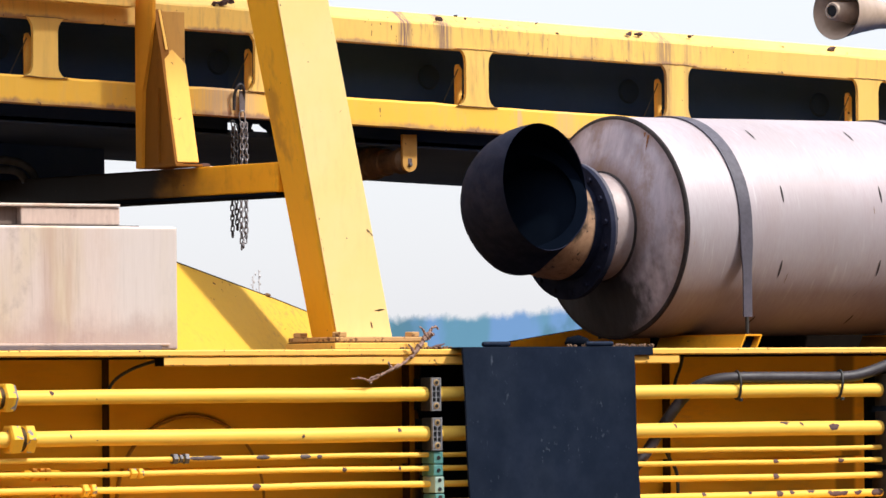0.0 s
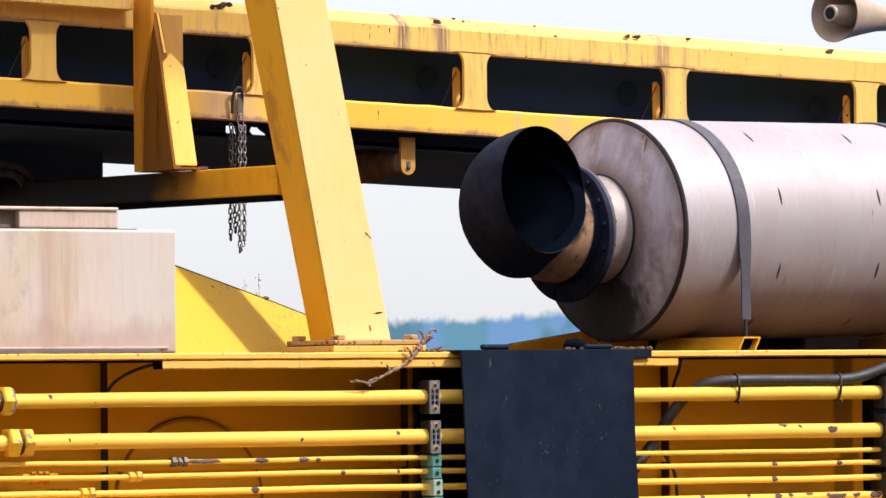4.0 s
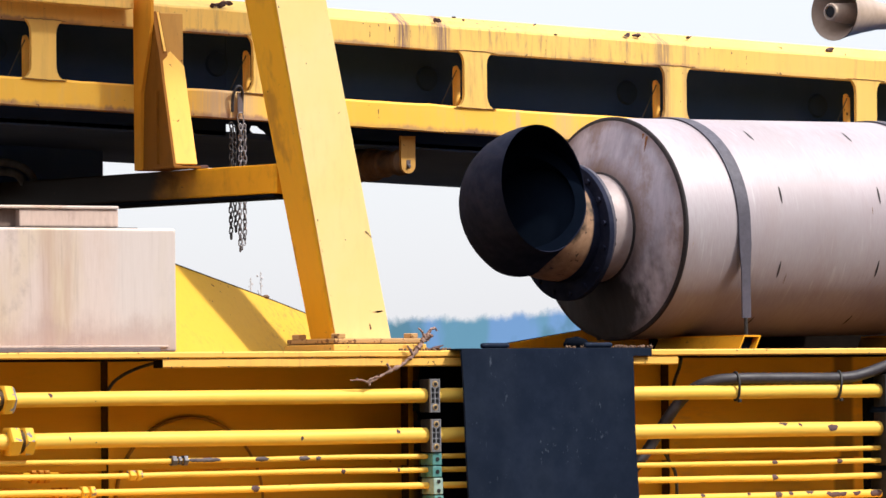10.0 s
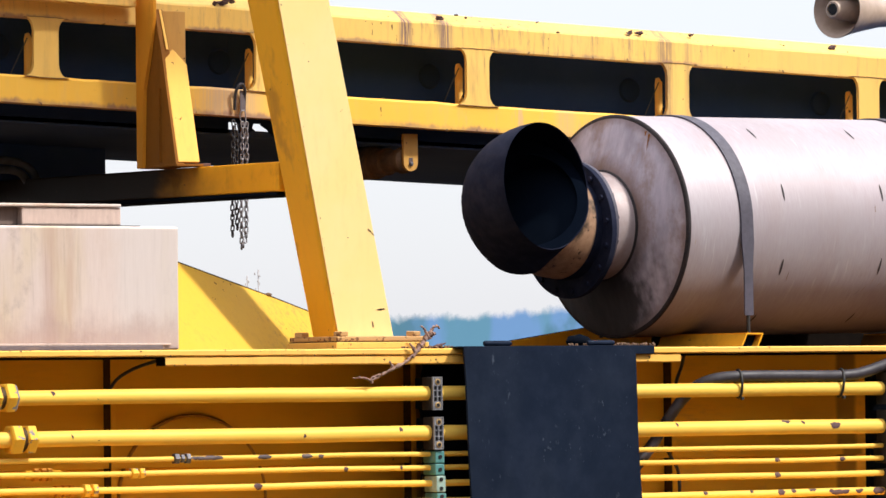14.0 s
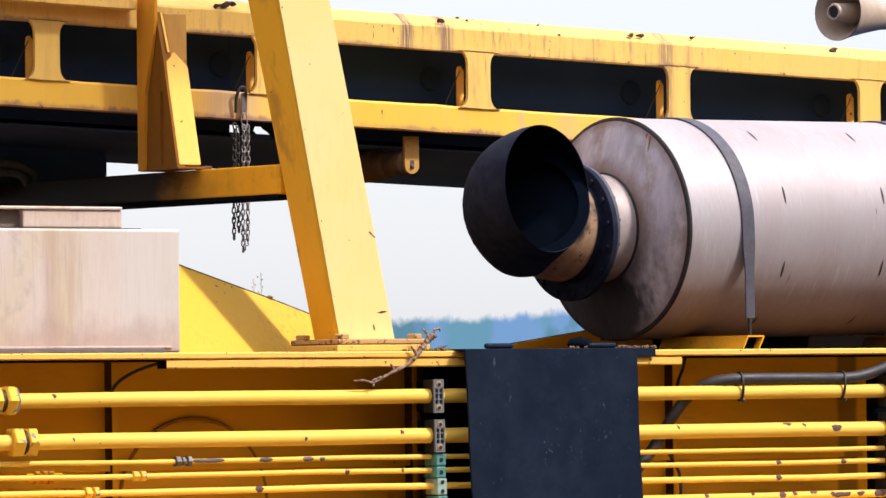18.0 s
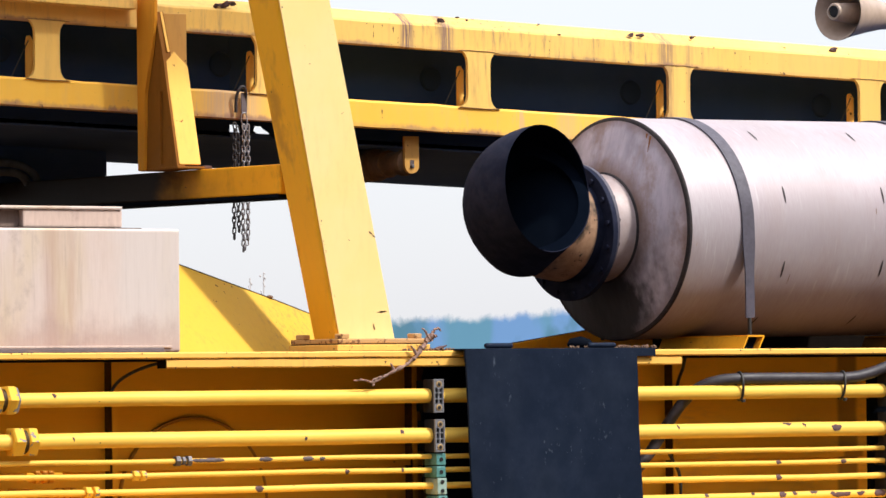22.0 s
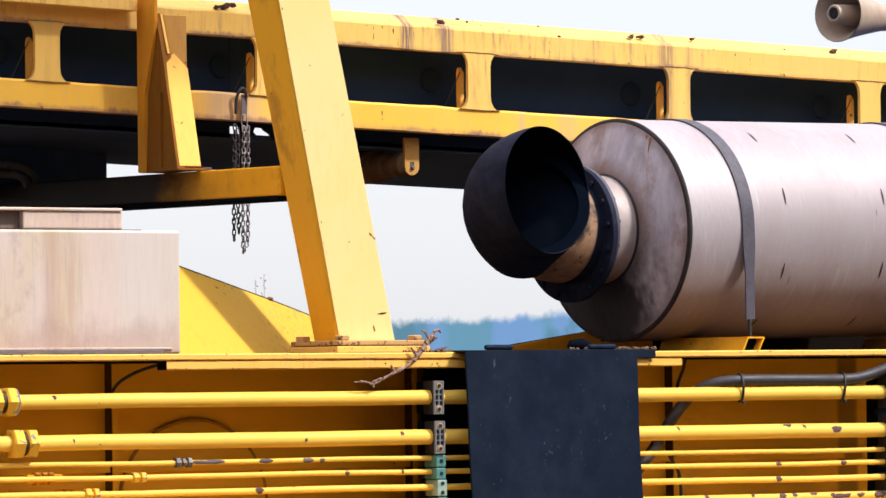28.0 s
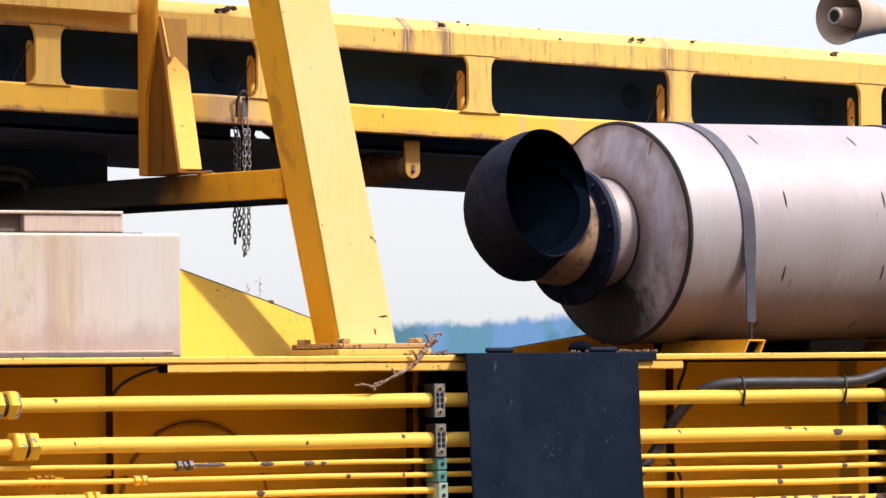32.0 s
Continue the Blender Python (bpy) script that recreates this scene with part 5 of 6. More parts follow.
part("stub_collar", bm, M_SOOT, elbow, "soot-black collar behind the flange", 30)
bm = bmesh.new()
rings(bm, sweep(0.37, 0.99, 0.165, mitre=0.42) + sweep(0.985, 1.0, 0.1640, 1) + sweep(0.37, 0.99, 0.1625, mitre=0.42)[::-1], True)
part("hood", bm, M_SOOT, elbow, smooth=30)
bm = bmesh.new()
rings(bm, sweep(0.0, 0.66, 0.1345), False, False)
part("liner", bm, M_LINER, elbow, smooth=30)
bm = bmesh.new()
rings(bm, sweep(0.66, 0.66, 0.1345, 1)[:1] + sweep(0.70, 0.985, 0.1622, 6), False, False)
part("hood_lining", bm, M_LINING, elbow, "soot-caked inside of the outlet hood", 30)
# Added dark disc closing the pipe so no light shows through
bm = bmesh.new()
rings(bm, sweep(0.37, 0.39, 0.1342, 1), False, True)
part("dark_end_disc", bm, M_LINER, elbow)
askew(elbow)


def on_drum(x, deg, lift=0.0):
    q = radians(deg)
    return Vector((x, MY - (MR + lift) * math.cos(q), mz + (MR + lift) * math.sin(q)))


# slots pressed in the drum
for ring_x in (1.1338, 1.4935):
    if ring_x < x_seam + 0.22:
        continue
    for deg in (56.1177, 16.1057, -23.2240, -59.1421):
        bm = bmesh.new()
        vs = []
        for i in range(7):
            dd = deg - 4.5 + 9 * i / 6
            h = 0.0032 * math.sin(math.pi * (0.12 + 0.76 * i / 6))
            vs.append((bm.verts.new(on_drum(ring_x - h, dd, 0.0008)), bm.verts.new(on_drum(ring_x + h, dd, 0.0008))))
        for p, q in zip(vs, vs[1:]):
            bm.faces.new((p[0], p[1], q[1], q[0]))
        part("slot", bm, M_SEAM, muffler)


# pale scratches and brown drips on the drum
for k, (x, deg, ln, slant, mat) in enumerate((
        (1.4440, -38.9425, 4.0, 0.010, M_CLAMP), (1.4649, -36.0275, 5.0, 0.012, M_HORN), (1.4832, -31.8149, 5.5, 0.012, M_HORN), (1.5140, -33.9533, 3.0, 0.008, M_HORN),
        (0.9723, 19.9393, 3.0, 0.004, M_CLAMP), (1.1652, -28.7312, 6.0, 0.001, M_GRIME), (1.4609, 7.5971, 4.0, 0.001, M_GRIME), (0.8129, -9.5493, 2.5, 0.003, M_HORN))):
    bm = bmesh.new()
    rows_ = []
    for i in range(6):
        dd = deg - ln / 2 + ln * i / 5
        h = 0.0011 * math.sin(math.pi * (0.1 + 0.8 * i / 5)) * (1.3 if (i + k) % 2 else 0.8)
        xx = x + slant * (i / 5 - 0.5)
        rows_.append((bm.verts.new(on_drum(xx - h, dd, 0.0006)), bm.verts.new(on_drum(xx + h, dd, 0.0006))))
    for p, q in zip(rows_, rows_[1:]):
        bm.faces.new((p[0], p[1], q[1], q[0]))
    part("scratch", bm, mat, muffler, "scratch in the drum skin")


def strap(xs, cradle_paint):
    s = thing("muffler_strap", (xs, MY - MR, TOP), "dark grey steel tension strap round the drum", "strap", "muffler straps")
    w, th = 0.042, 0.004
    pts = []
    for i in range(40):
        q = 180 - 180 * i / 39
        pts.append((MY - (MR + 0.001) * math.cos(radians(q)), mz + (MR + 0.001) * math.sin(radians(q))))
    zlow = 1.8832
    tail = [(MY - MR - 0.002, mz - 0.05), (MY - MR - 0.002, mz - 0.12), (MY - MR - 0.001, zlow)]
    pts = [(MY + MR + 0.001, zlow)] + pts + tail
    bm = bmesh.new()
    loops = []
    for i, (y, z) in enumerate(pts):
        a3, b3 = pts[max(i - 1, 0)], pts[min(i + 1, len(pts) - 1)]
        d = Vector((0, b3[0] - a3[0], b3[1] - a3[1])).normalized()
        n = Vector((0, -d.z, d.y)) if d.length else Vector((0, 0, 1))
        c = Vector((0, y - MY, z - mz))
        if n.dot(c) < 0:
            n = -n
        k = 1.0 if i < len(pts) - 2 else 0.72
        loops.append([Vector((xs - w / 2 * k, y, z)), Vector((xs + w / 2 * k, y, z)), Vector((xs + w / 2 * k, y, z)) + n * th, Vector((xs - w / 2 * k, y, z)) + n * th])
    rings(bm, loops, False, True)
    part("band", bm, M_STRAP, s, smooth=30)
    for y in (MY - MR, MY + MR):
        part("tie_rod", tube([(xs, y, zlow + 0.02), (xs, y, TOP + 0.03)], 0.005, 8), M_CABLE, s, smooth=60)
    askew(s)
    # channel cradle under the drum
    c = thing("muffler_cradle", (xs, MY, TOP), "yellow steel channel cradle across the deck under the drum", "cradle", "muffler cradles")
    h, wd = 0.036, 0.06
    y0, y1 = MY - MR - 0.03, MY - MR + 0.30
    x0 = xs - wd / 2
    lean, th2 = 0.020, 0.004
    run = (0, y1 - y0, 0)

    def leaf_(a, b3):
        """One leaf of the channel between two points of its leaning section (across, up)."""
        pa, pb = [(x0 + q[0] - lean * (1 - q[1] / h), y0, TOP + 0.001 + q[1]) for q in (a, b3)]
        e = Vector(pb) - Vector(pa)
        n = Vector((-e.z, 0, e.x)).normalized() * th2
        return prism([pa, pb, Vector(pb) + n, Vector(pa) + n], run)

    part("channel_side", leaf_((0.004, 0.0), (0.004, h - 0.005)), cradle_paint, c)
    part("channel_back", leaf_((wd, 0.0), (wd, h - 0.005)), M_BEAM, c)
    part("channel_top", leaf_((0.0, h - 0.0045), (wd, h - 0.0045)), M_BEAM, c)
    # Unseen dark cover, added to stop yellow bounce on the drum
    part("channel_cover", prism([(x0, y0 + 0.012, TOP + h + 0.0008), (x0 + wd, y0 + 0.012, TOP + h + 0.0008), (x0 + wd, y0 + 0.012, TOP + h + 0.002), (x0, y0 + 0.012, TOP + h + 0.002)], (0, y1 - y0 - 0.03, 0)), M_DECK_BOUNCE, c, "unseen dark cover on the channel, added to stop its bounce")
    # Black core: the dark inside the hollow channel put in as a solid
    part("channel_dark_core", prism([(x0 + 0.006 - lean, y0 + 0.02, TOP + 0.001), (x0 + wd - 0.006 - lean, y0 + 0.02, TOP + 0.001), (x0 + wd - 0.008 - 0.003, y0 + 0.02, TOP + h - 0.006), (x0 + 0.006 - 0.003, y0 + 0.02, TOP + h - 0.006)], (0, y1 - y0 - 0.05, 0)), M_BLACK, c)
    askew(c, True)


X_STRAP = 0.9895
strap(X_STRAP, M_OLD)
# Darker paint here: the drum's shade is put into this cradle's colour
strap(1.7332, M_GRIMY_SHADE)
askew(muffler)
wedge = thing("wedge_plate", (0.7998, 0.78, TOP), "yellow tapered plate standing behind the silencer", "plate")
part("plate", prism([(0.6646, 0.78, TOP + 0.001), (1.1486, 0.78, TOP + 0.001), (1.1493, 0.78, 1.8935), (0.9277, 0.78, 1.8614), (0.6791, 0.78, 1.8255)], (0, 0.012, 0), 0.002), M_BEAM, wedge)
part("edge_bead", tube([(0.6823, 0.7850, 1.8270), (0.9310, 0.7850, 1.8623), (1.1529, 0.7850, 1.8944)], 0.0022, 6), M_SEAM, wedge)
# Added black plate: the dark under the drum put in as a sheet
gap_sheet = thing("gap_plate", (1.6364, 0.8, TOP), "black plate added to fill the dark gap under the silencer", "plate")
part("gap_sheet", box(1.1523, 2.6211, 0.78, 0.80, TOP + 0.001, 1.8685, 0.002), M_DARK_FILL, gap_sheet)
# ---- sheet metal box with lid, and wing plate behind it ----
tank = thing("metal_box", (-0.9838, 0.2, TOP), "weathered pale zinc sheet box with raised lid", "metal box")
tx0, tx1, tz0, tz1 = -1.8189, -0.7303, TOP + 0.0005, 2.1002
part("body", box(tx0, tx1, 0.04, 0.46, tz0, tz1, 0.008, 4), M_BOX, tank)
part("foot_strip", box(tx0, -0.7805, 0.03, 0.0355, TOP + 0.0003, TOP + 0.0105, 0.001, 1), M_MAUVE, tank, "dirty mauve foot strip")
part("kick_strip", box(tx0, -0.7555, 0.036, 0.0396, TOP + 0.0108, TOP + 0.0165, 0.001, 1), M_LID, tank, "brown-stained lower edge")
lid = part("lid", box(-1.1330, -0.8660, 0.08, 0.42, tz1 + 0.003, 2.1465, 0.004), M_LID, tank, "brown-stained raised lid")
part("lid_gasket", box(-1.2371, -0.8196, 0.07, 0.43, tz1 + 0.0004, tz1 + 0.0028), M_CABLE, lid)
part("lid_sheet", box(-1.4146, -0.8670, 0.075, 0.43, 2.1468, 2.1545, 0.003), M_BOX, lid, "pale folded top sheet")
part("lid_shade_side", box(-1.4146, -1.1332, 0.10, 0.42, tz1 + 0.003, 2.1465, 0.003), M_LID_SHADE, tank, "left side of the lid, painted darker as if in shade")
wing = thing("wing_plate", (-0.4582, 0.2, TOP), "yellow reclined stiffener plate set askew behind the post", "plate")
part("plate", prism([(-0.7329, 0.0658, 1.8025), (-0.0432, 0.4341, 1.8043), (0.0078, 0.5184, 1.8717), (-0.0984, 0.4861, 1.9001), (-0.2344, 0.4458, 1.9378), (-0.5577, 0.3442, 2.0205), (-0.5803, 0.3379, 2.0272)], (-0.004, 0.010, 0.0), 0.001), M_WING, wing)
part("edge_bead", tube([(-0.5798, 0.3387, 2.0280), (-0.5572, 0.3451, 2.0213), (-0.2339, 0.4467, 1.9386), (-0.0979, 0.4870, 1.9008), (0.0083, 0.5194, 1.8724)], 0.0018, 6), M_SEAM, wing, "scorched weld along the edge")
clod = thing("soil_clod", (-0.2518, 0.4413, 1.9434), "small dark clod of dirt on the plate edge", "dirt clod")
bm = bmesh.new()
bmesh.ops.create_icosphere(bm, subdivisions=2, radius=0.008, matrix=Matrix.Translation(Vector((-0.2507, 0.4431, 1.9449))) @ Matrix.Diagonal((1.4, 1, 0.6, 1)))
for v in bm.verts:
    v.co += 0.0018 * Vector(noise.noise_vector(v.co * 300))
part("clod", bm, M_SOIL, clod)

# ---- loudspeaker horn on a pole ----
hc = Vector((2.1685, 1.3000, 2.7958))
hd = Vector((-0.95, -0.31, 0.0)).normalized()
horn = thing("horn_loudspeaker", (hc.x + 0.3, 1.4, TOP), "beige plastic horn loudspeaker on a pole", "loudspeaker")
HR = 0.080
bell = [(0, HR), (-0.003, HR + 0.003), (-0.012, HR), (-0.06, HR * 0.86), (-0.13, HR * 0.69), (-0.21, HR * 0.52), (-0.30, HR * 0.44), (-0.42, HR * 0.42), (-0.43, 0.005)]
part("bell", lathe(hc, hd, bell[1:], 56, False), M_HORN, horn, smooth=35)
part("throat", lathe(hc, hd, ((-0.002, HR + 0.001), (-0.012, HR - 0.006), (-0.05, HR * 0.70), (-0.10, HR * 0.45), (-0.105, 0.002)), 56, False), M_HORN, horn, smooth=50)
part("phase_plug", lathe(hc - hd * 0.10, hd, ((0, 0.032), (0.115, 0.026), (0.120, 0.023), (0.1205, 0.018), (0.112, 0.017), (0.112, 0.001)), 32, False), M_HORN, horn, smooth=40)
part("plug_core", lathe(hc + hd * 0.012, hd, ((0, 0.0165), (0.005, 0.0155), (0.006, 0.010)), 24), M_CLAMP_DARK, horn)
px_, py_ = hc.x - hd.x * 0.39, hc.y - hd.y * 0.39
part("pole", tube([(px_, py_ + 0.06, TOP), (px_, py_ + 0.06, hc.z + 0.02)], 0.018, 14), M_GALV, horn, smooth=60)
part("yoke", box(px_ - 0.02, px_ + 0.02, py_ - 0.0, py_ + 0.08, hc.z - 0.02, hc.z + 0.02, 0.004), M_GALV, horn)

# ---- cables ----
cab = thing("black_cable", (-0.7667, 0.0500, 1.7779), "thin black cable looping under the deck edge", "cable")
part("cable", tube(curve([(-0.7660, 0.0400, 1.7792), (-0.7891, 0.0600, 1.7754), (-0.8324, 0.0800, 1.7595), (-0.8680, 0.1000, 1.7354), (-0.8860, 0.1100, 1.7057), (-0.8881, 0.1150, 1.6786)]), 0.0042, 10), M_CABLE, cab, smooth=60)
part("gland", tube([(-0.7756, 0.0450, 1.7779), (-0.7644, 0.0400, 1.7792)], 0.007, 10), M_CABLE, cab, smooth=60)
cab2 = thing("black_cable", (0.7830, 0.1000, 1.7688), "thin black cable hanging beside the rib", "cable")
part("cable", tube(curve([(0.7987, 0.1200, 1.7806), (0.8051, 0.1400, 1.7545), (0.7926, 0.1430, 1.7225), (0.7815, 0.1430, 1.6817)]), 0.0045, 10), M_CABLE, cab2, smooth=60)
cab3 = thing("black_cable", (0.7927, 0.1450, 1.4631), "thin black cable hanging low on the web", "cable")
part("cable", tube(curve([(0.7583, 0.1450, 1.5422), (0.7756, 0.1450, 1.5143), (0.7929, 0.1450, 1.4849), (0.7977, 0.1450, 1.4411), (0.7938, 0.1450, 1.4078)]), 0.0045, 10), M_CABLE, cab3, smooth=60)
con = thing("conduit_hose", (1.0646, 0.0100, 1.7258), "grey ribbed conduit tied on top of the pipe", "conduit")
pts = curve([(0.6289, 0.1000, 1.4951), (0.6820, 0.1000, 1.5522), (0.7286, 0.0900, 1.6211), (0.7628, 0.0750, 1.6700), (0.7900, 0.0450, 1.7045), (0.8310, 0.0200, 1.7215), (0.9052, 0.0120, 1.7267), (1.0661, 0.0120, 1.7265), (1.2291, 0.0120, 1.7263), (1.2994, 0.0080, 1.7361), (1.3857, 0.0000, 1.7622), (1.5645, -0.0100, 1.8089)], 14)
rr = [0.0146 + (0.0006 if i % 2 else -0.0004) for i in range(len(pts))]
part("conduit", tube(pts, rr, 16), M_HOSE, con, smooth=60)
for u, p0 in ((0.8945, 0.0), (1.2179, 0.004)):
    tie = thing("cable_tie", (u, PY, Z1), "black plastic tie binding conduit to pipe", "cable tie", "cable ties")
    loop = []
    lo_t, hi_t = Z1 - 0.0205, 1.7265 + 0.0165
    for k in range(24):
        q = k * math.tau / 24
        zz = (lo_t + hi_t) / 2 + math.sin(q) * (hi_t - lo_t) / 2
        loop.append((u + p0 * math.sin(q) + 0.003 * math.cos(q), PY - 0.001 + math.cos(q) * 0.0215, zz))
    bm = bmesh.new()
    tube(loop + loop[:1], 0.0036, 8, bm)
    part("loop", bm, M_CABLE, tie, smooth=60)
    part("head", box(u - 0.004, u + 0.004, PY - 0.022, PY - 0.012, Z1 - 0.026, Z1 - 0.018, 0.001, 1), M_CABLE, tie)

# ---- twig, crumbs, weeds ----
def knobbly(points, thick, thin, seed):
    """A crooked dry twig through the points, thinning towards its first point."""
    rng = random.Random(seed)
    pts = curve(points, 9)
    n = len(pts)
    out = [p + Vector((rng.uniform(-1, 1), rng.uniform(-1, 1), rng.uniform(-1, 1))) * thick * 0.3 for p in pts]
    rad = [(thin + (thick - thin) * i / n) * rng.uniform(0.75, 1.3) * (1.45 if rng.random() < 0.14 else 1.0) for i in range(n)]
    return tube(out, rad, 9)


twig = thing("dry_twig", (-0.0404, 0.0100, 1.8387), "dry forked brown twig caught on the foot plate", "twig")
part("stem", knobbly([(-0.2748, -0.0120, 1.7310), (-0.2469, -0.0140, 1.7322), (-0.2215, -0.0120, 1.7265), (-0.1802, -0.0110, 1.7443), (-0.1223, -0.0100, 1.7704), (-0.0887, -0.0090, 1.7967), (-0.0616, 0.0000, 1.8232), (-0.0404, 0.0100, 1.8415)], 0.0055, 0.0018, 1), M_BARK, twig, smooth=60)
part("stem_fork", knobbly([(-0.2200, -0.0120, 1.7196), (-0.2264, -0.0120, 1.7279), (-0.2117, -0.0120, 1.7347), (-0.1938, -0.0120, 1.7402)], 0.003, 0.0025, 2), M_BARK, twig, smooth=60)
part("upper_fork", knobbly([(-0.0152, 0.0000, 1.8525), (-0.0251, 0.0000, 1.8581), (-0.0366, 0.0000, 1.8539), (-0.0417, 0.0000, 1.8442), (-0.0616, 0.0000, 1.8232)], 0.0055, 0.0015, 3), M_BARK, twig, smooth=60)
part("side_shoot", knobbly([(-0.1104, -0.0100, 1.8163), (-0.1024, -0.0100, 1.8051), (-0.0927, -0.0100, 1.7911)], 0.0035, 0.0018, 4), M_BARK, twig, smooth=60)
part("lower_shoot", knobbly([(-0.1696, -0.0100, 1.7720), (-0.1631, -0.0100, 1.7622), (-0.1584, -0.0100, 1.7497)], 0.003, 0.0016, 5), M_BARK, twig, smooth=60)
part("crooked_tip", knobbly([(-0.0711, 0.0000, 1.8582), (-0.0613, 0.0000, 1.8498), (-0.0549, 0.0000, 1.8386), (-0.0500, 0.0000, 1.8302)], 0.0045, 0.0015, 6), M_BARK, twig, smooth=60)
part("bud", knobbly([(-0.0310, -0.0040, 1.8399), (-0.0442, -0.0040, 1.8371), (-0.0550, 0.0000, 1.8274)], 0.006, 0.003, 7), M_BARK, twig, smooth=60)
leaf = thing("bark_chip", (-0.0173, 0.0000, 1.8078), "curled brown bark chip on the deck edge", "bark chip")
part("chip", tube(curve([(-0.0358, 0.0100, 1.8051), (-0.0160, 0.0100, 1.8093), (0.0071, 0.0100, 1.8162)]), [0.002, 0.0024, 0.0028, 0.0032, 0.0036, 0.004, 0.0044, 0.0046, 0.0046, 0.0044, 0.004, 0.0036, 0.003, 0.0024, 0.002, 0.0015, 0.001], 8), M_RUST, leaf, smooth=60)


def clods(spots):
    rng = random.Random(12)
    for x, y, z, r in spots:
        c = thing("dirt_clod", (x, y, z), "dry brown clod stuck on the girder edge", "dirt clod", "clods on the girder")
        bm = bmesh.new()
        bmesh.ops.create_icosphere(bm, subdivisions=2, radius=r, matrix=Matrix.Translation((x, y, z)) @ pose(0, 0, 0, 0, rng.uniform(-25, 25), 0) @ Matrix.Diagonal((rng.uniform(0.8, 1.5), 0.6, rng.uniform(0.45, 0.75), 1)))
        for v in bm.verts:
            v.co += r * 0.75 * Vector(noise.noise_vector(v.co * 110))
        part("lump", bm, M_RUST, c)


clods([(*q, r) for q, r in (((0.5245, 0.8520, 2.6928), 0.010), ((-0.1604, 0.8520, 2.7145), 0.011), ((-0.1350, 0.8520, 2.7168), 0.011), ((-0.1147, 0.8520, 2.7189), 0.009), ((0.5863, 0.8650, 2.7046), 0.006), ((0.6149, 0.8650, 2.6979), 0.005), ((1.1440, 0.8600, 2.6735), 0.009), ((1.1739, 0.8600, 2.6713), 0.010), ((1.3560, 0.8700, 2.6726), 0.007), ((1.8366, 0.8700, 2.6499), 0.010), ((0.8462, 0.8700, 2.6931), 0.005), ((0.9036, 0.8520, 2.6660), 0.005), ((1.6686, 0.8700, 2.6516), 0.004))])


def crumbs(name, spans, label, size, seed):
    rng = random.Random(seed)
    bm = bmesh.new()
    for x0, x1, y0, y1, z, n in spans:
        for _ in range(n):
            r = size * rng.uniform(0.5, 1.6)
            c = Vector((rng.uniform(x0, x1), rng.uniform(y0, y1), z + r * 0.5))
            bmesh.ops.create_icosphere(bm, subdivisions=1, radius=r, matrix=Matrix.Translation(c) @ pose(0, 0, 0, rng.uniform(0, 90), rng.uniform(0, 90), rng.uniform(0, 90)) @ Matrix.Diagonal((1, 0.8, 0.65, 1)))
    tagged(part(name, bm, M_SOIL), label, "crumbs", kind="stuff")


crumbs("soil_crumbs", [(0.5231, 0.6305, 0.0, 0.10, TOP + 0.0043, 60), (0.3639, 0.4338, 0.0, 0.05, TOP + 0.0043, 12), (-0.1280, 0.0365, 0.003, 0.03, TOP, 26)], "reddish soil crumbs scattered on the mat and deck", 0.0042, 3)


def weed(u, tip, foot, seed, n):
    rng = random.Random(seed)
    w = thing("weed", (foot[0], foot[1], 0), "dry thin weed stalk with sparse brown seed heads", "weed", "weeds behind the machine")
    top = Vector(tip)
    base = Vector((foot[0], foot[1], 0))
    part("stalk", tube(curve([base, base.lerp(top, 0.5) + Vector((0.02, 0, 0)), top]), 0.002, 6), M_WEED, w, smooth=60)
    for k in range(n):
        p = top - Vector((0, 0, 0.004 + 0.009 * k)) + Vector((rng.uniform(-0.011, 0.011), rng.uniform(-0.011, 0.011), 0))
        bm = bmesh.new()
        bmesh.ops.create_icosphere(bm, subdivisions=1, radius=rng.uniform(0.002, 0.004), matrix=Matrix.Translation(p) @ Matrix.Diagonal((1, 1, 1.6, 1)))
        part("seed_head", bm, M_WEED, w)
    return w


weeds = [weed(0, (2.3524, 5.0000, 2.1316), (2.3524, 5.0000, 2.1316), 2, 13), weed(0, (2.4277, 5.2000, 2.1166), (2.4277, 5.2000, 2.1166), 4, 5)]


# ---- chipped paint along worn edges ----
def chips(parent, a, b, normal, n, size, spread, seed, material, stretch=1.0, label="flaked paint chips"):
    """Small bare flakes strewn from a to b on a face with that normal; spread: how far they stray across."""
    rng = random.Random(seed)
    a, b, nrm = Vector(a), Vector(b), Vector(normal).normalized()
    along = (b - a).normalized()
    across = nrm.cross(along)
    bm = bmesh.new()
    for _ in range(max(3, int(n * 0.55))):
        c = a.lerp(b, rng.random()) + across * rng.gauss(0, 1) * spread + nrm * 0.0006
        r = size * rng.choice((0.25, 0.3, 0.35, 0.45, 0.55, 0.9))
        turn = rng.uniform(0, math.tau)
        m = rng.randint(6, 9)
        vs = []
        for k in range(m):
            q = k * math.tau / m
            rr = r * rng.uniform(0.55, 1.2)
            u, w = rr * math.cos(q) * stretch, rr * math.sin(q) * 0.55
            vs.append(bm.verts.new(c + along * u + across * w if stretch != 1.0 else c + along * (u * math.cos(turn) - w * math.sin(turn)) + across * (u * math.sin(turn) + w * math.cos(turn))))
        bm.faces.new(vs)
    ob = part("paint_chips", bm, material, parent, label)
    ob["kind"] = "stuff"
    return ob


FR = (0, -1, 0)
chips(chassis, (-1.5, 0, TOP - 0.002), (1.7, 0, TOP - 0.002), FR, 130, 0.0035, 0.0012, 1, M_RUST)
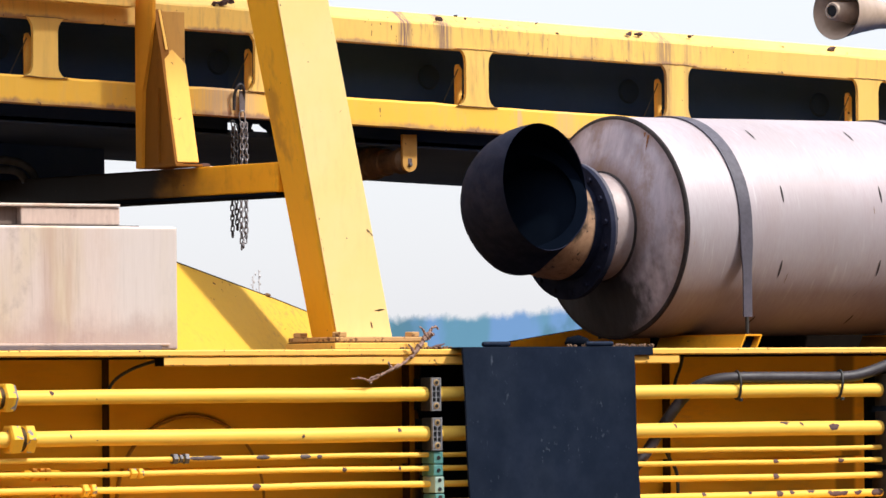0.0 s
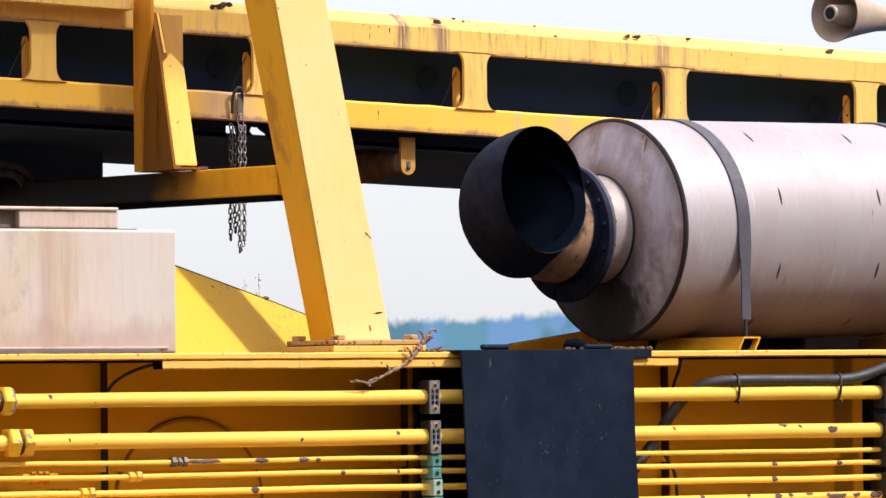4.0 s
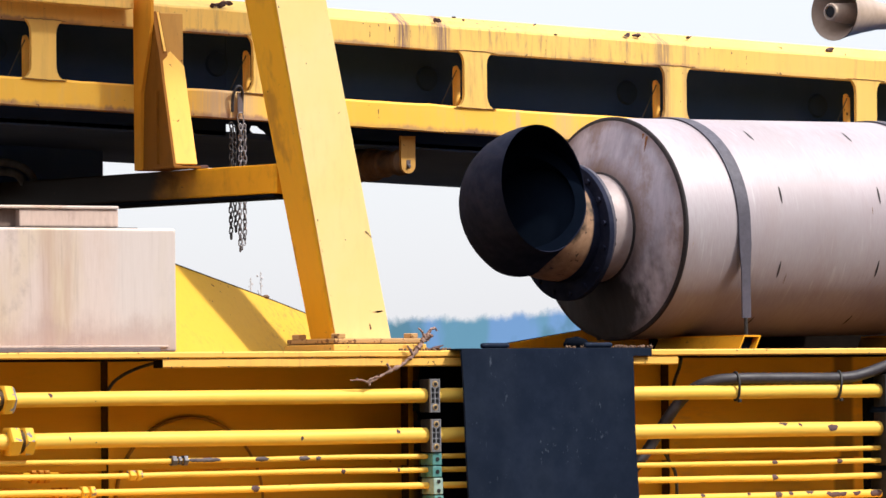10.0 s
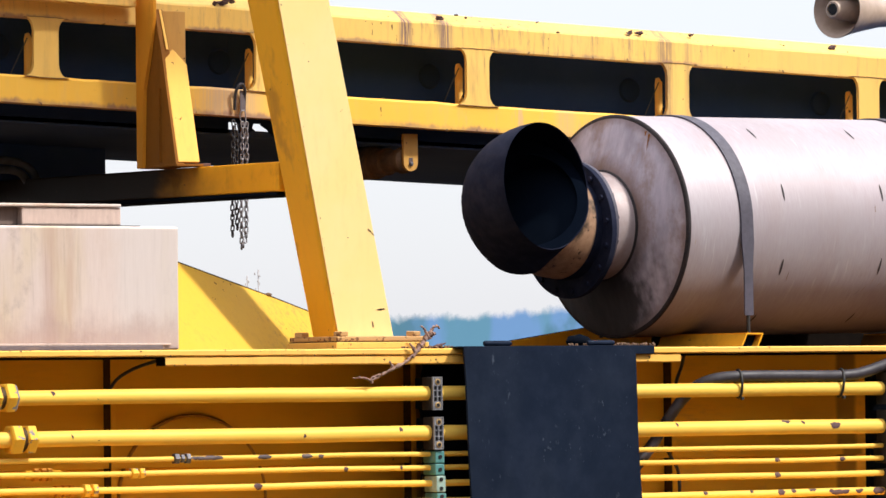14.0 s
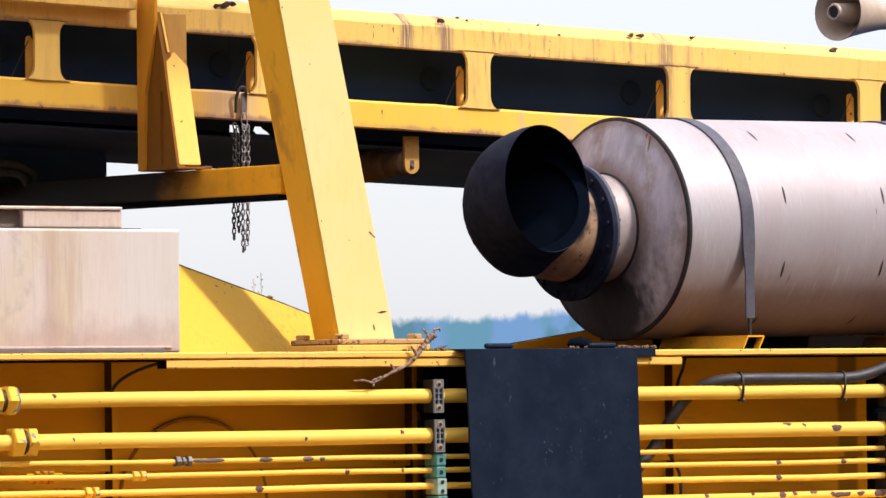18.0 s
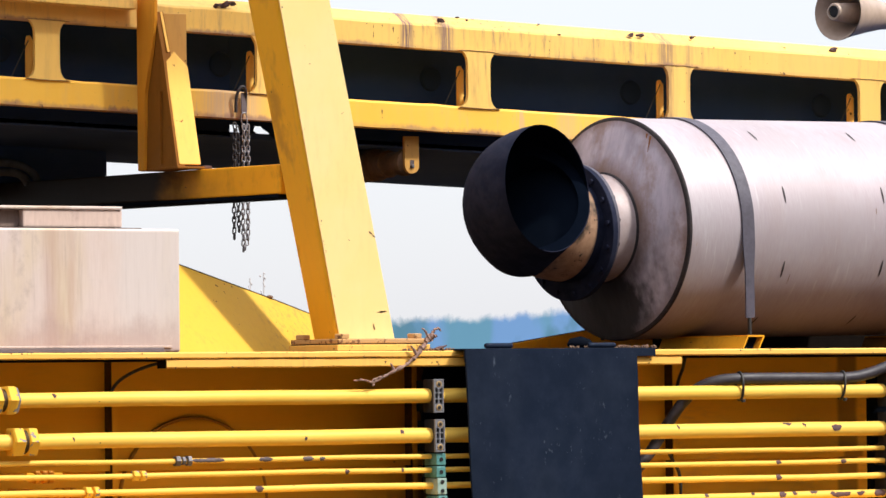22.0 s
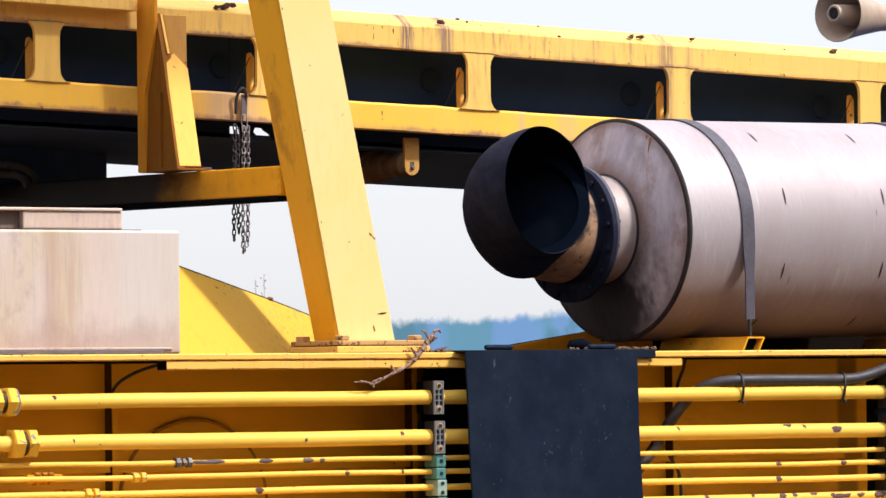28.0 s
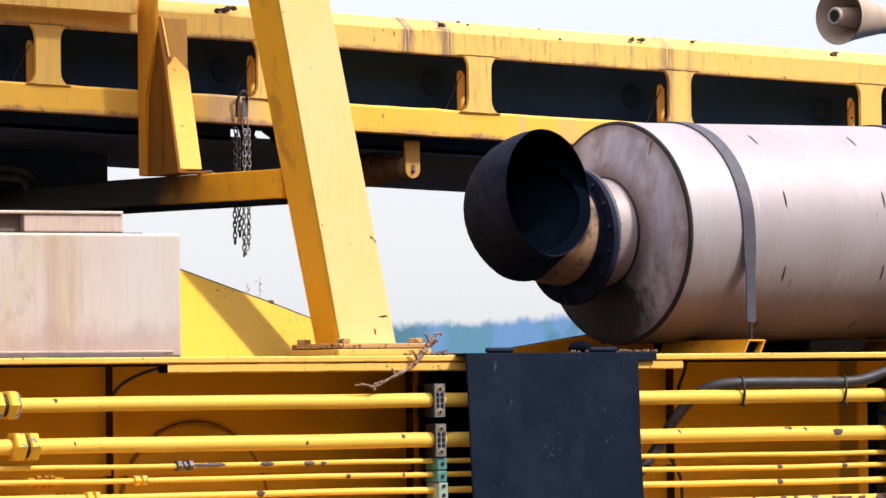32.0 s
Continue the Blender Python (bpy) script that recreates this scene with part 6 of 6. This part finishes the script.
chips(chassis, (-1.5, 0, UNDER + 0.002), (1.7, 0, UNDER + 0.002), FR, 110, 0.0030, 0.0012, 2, M_RUST)
chips(chassis, (-0.7895, 0.004, 1.7658), (0.0453, 0.004, 1.7658), FR, 26, 0.003, 0.0015, 3, M_RUST)
chips(conveyor, (XA, GY, cz_at(XA, -H_WIN - H_LOW + 0.003)), (XB, GY, cz_at(XB, -H_WIN - H_LOW + 0.003)), FR, 150, 0.006, 0.002, 4, M_GRIME)
chips(conveyor, (XA, GY, cz_at(XA, 0.003)), (XB, GY, cz_at(XB, 0.003)), FR, 170, 0.005, 0.002, 5, M_GRIME)
chips(conveyor, (XA, GY, cz_at(XA, -H_WIN - 0.002)), (XB, GY, cz_at(XB, -H_WIN - 0.002)), FR, 110, 0.004, 0.002, 6, M_GRIME)
chips(conveyor, (XA, GY, cz_at(XA, H_TOP - 0.008)), (XB, GY, cz_at(XB, H_TOP - 0.008)), FR, 120, 0.004, 0.006, 7, M_RUST)
chips(conveyor, (XA, GY, cz_at(XA, H_TOP * 0.5)), (XB, GY, cz_at(XB, H_TOP * 0.5)), FR, 40, 0.003, 0.02, 8, M_RUST)
zq = zc + 0.01
chips(portal, (c0 + 0.010, PF, zq), (c1 + 0.010, PF, zh), FR, 34, 0.0035, 0.0015, 9, M_RUST)
chips(portal, (c0 + w0 - 0.011, PF, zq), (c1 + w1 - 0.011, PF, zh), FR, 26, 0.003, 0.002, 10, M_RUST)
chips(portal, (c0 + w0 * 0.5, PF, zq), (c1 + w1 * 0.5, PF, zh), FR, 18, 0.0028, 0.03, 11, M_RUST)
side_n = Vector((-(zh - zc), 0, c1 - c0))
chips(portal, (c0, PF + 0.06, zq), (c1, PF + 0.07, zh), side_n, 46, 0.0042, 0.025, 12, M_RUST)
chips(portal, (bx0 + 0.01, 0.03, TOP + 0.013), (bx1 - 0.01, 0.03, TOP + 0.013), FR, 30, 0.003, 0.002, 13, M_RUST)
chips(wing, (-0.5393, 0.3372, 2.0009), (-0.1234, 0.4664, 1.8925), (0.47, -0.88, 0.75), 7, 0.0025, 0.003, 14, M_RUST)
chips(wing, (-0.5950, 0.2107, 1.8867), (-0.2320, 0.3943, 1.8756), (0.47, -0.88, 0.75), 12, 0.003, 0.03, 15, M_RUST)
for k, (p, q) in enumerate((((-0.1725, 0.0900, 2.1058), (-0.1546, 0.0900, 2.0891)), ((-0.1368, 0.0900, 1.9002), (-0.1040, 0.0900, 1.9044)), ((-0.1584, 0.0900, 1.8708), (-0.1537, 0.0900, 1.8498)))):
    chips(portal, p, q, FR, 3, 0.005, 0.0006, 30 + k, M_GRIME, 2.4, "dark scratch")
for k, (u, z0, z1) in enumerate(((0.3881, 2.6674, 2.6131), (0.4164, 2.6773, 2.6124), (0.4376, 2.6749, 2.6356), (0.3126, 2.6741, 2.6381), (0.3740, 2.6790, 2.6519), (1.5338, 2.6230, 2.5947), (0.8692, 2.6541, 2.6097), (0.3367, 2.4525, 2.4285))):
    chips(conveyor, (u, GY, z0), (u, GY, z1), FR, 5, 0.0045, 0.0007, 40 + k, M_GRIME, 2.6, "dried rust run")

# ---- what moves: the chain and the weeds stir in the breeze ----
def motions():
    sway = ((0.0, -0.00), (0.5, 0.05), (1.0, 0.19), (1.5, 0.42), (2.0, 0.61), (2.5, 0.62), (3.0, 0.40), (3.5, 0.20), (5.5, 0.10), (6.0, 0.14), (6.5, 0.35), (7.0, 0.55), (7.5, 0.70), (8.0, 0.71), (8.5, 0.56), (9.0, 0.38), (9.5, 0.17), (10.0, 0.01), (10.5, -0.07), (11.0, -0.01), (11.5, 0.19), (12.0, 0.42), (12.5, 0.54), (13.0, 0.58), (13.5, 0.59), (14.0, 0.53), (14.5, 0.49), (16.5, 0.42), (17.0, 0.34), (17.5, 0.32), (18.0, 0.36), (18.5, 0.47), (19.0, 0.52), (19.5, 0.45), (20.0, 0.43), (20.5, 0.44), (21.0, 0.37), (21.5, 0.29), (22.0, 0.24), (22.5, 0.22), (23.0, 0.23), (23.5, 0.32), (24.0, 0.43), (24.5, 0.41), (25.0, 0.27), (25.5, 0.23), (27.5, 0.29), (28.0, 0.38), (28.5, 0.48), (29.0, 0.44), (29.5, 0.38), (30.0, 0.33), (30.5, 0.24), (31.0, 0.24), (31.5, 0.33), (32.0, 0.36))
    walk(chain, [(t, pose(hk.x, hk.y, hk.z, 0, a, 0)) for t, a in sway])
    for w, ph in zip(weeds, (0.0, 1.3)):
        at = w.location.copy()
        walk(w, [(t, pose(at.x, at.y, 0, 0.15 * math.sin(0.9 * t + ph), 0.35 * math.sin(0.7 * t + ph) + 0.1 * math.sin(2.1 * t), 0)) for t in range(0, 33)])


motions()
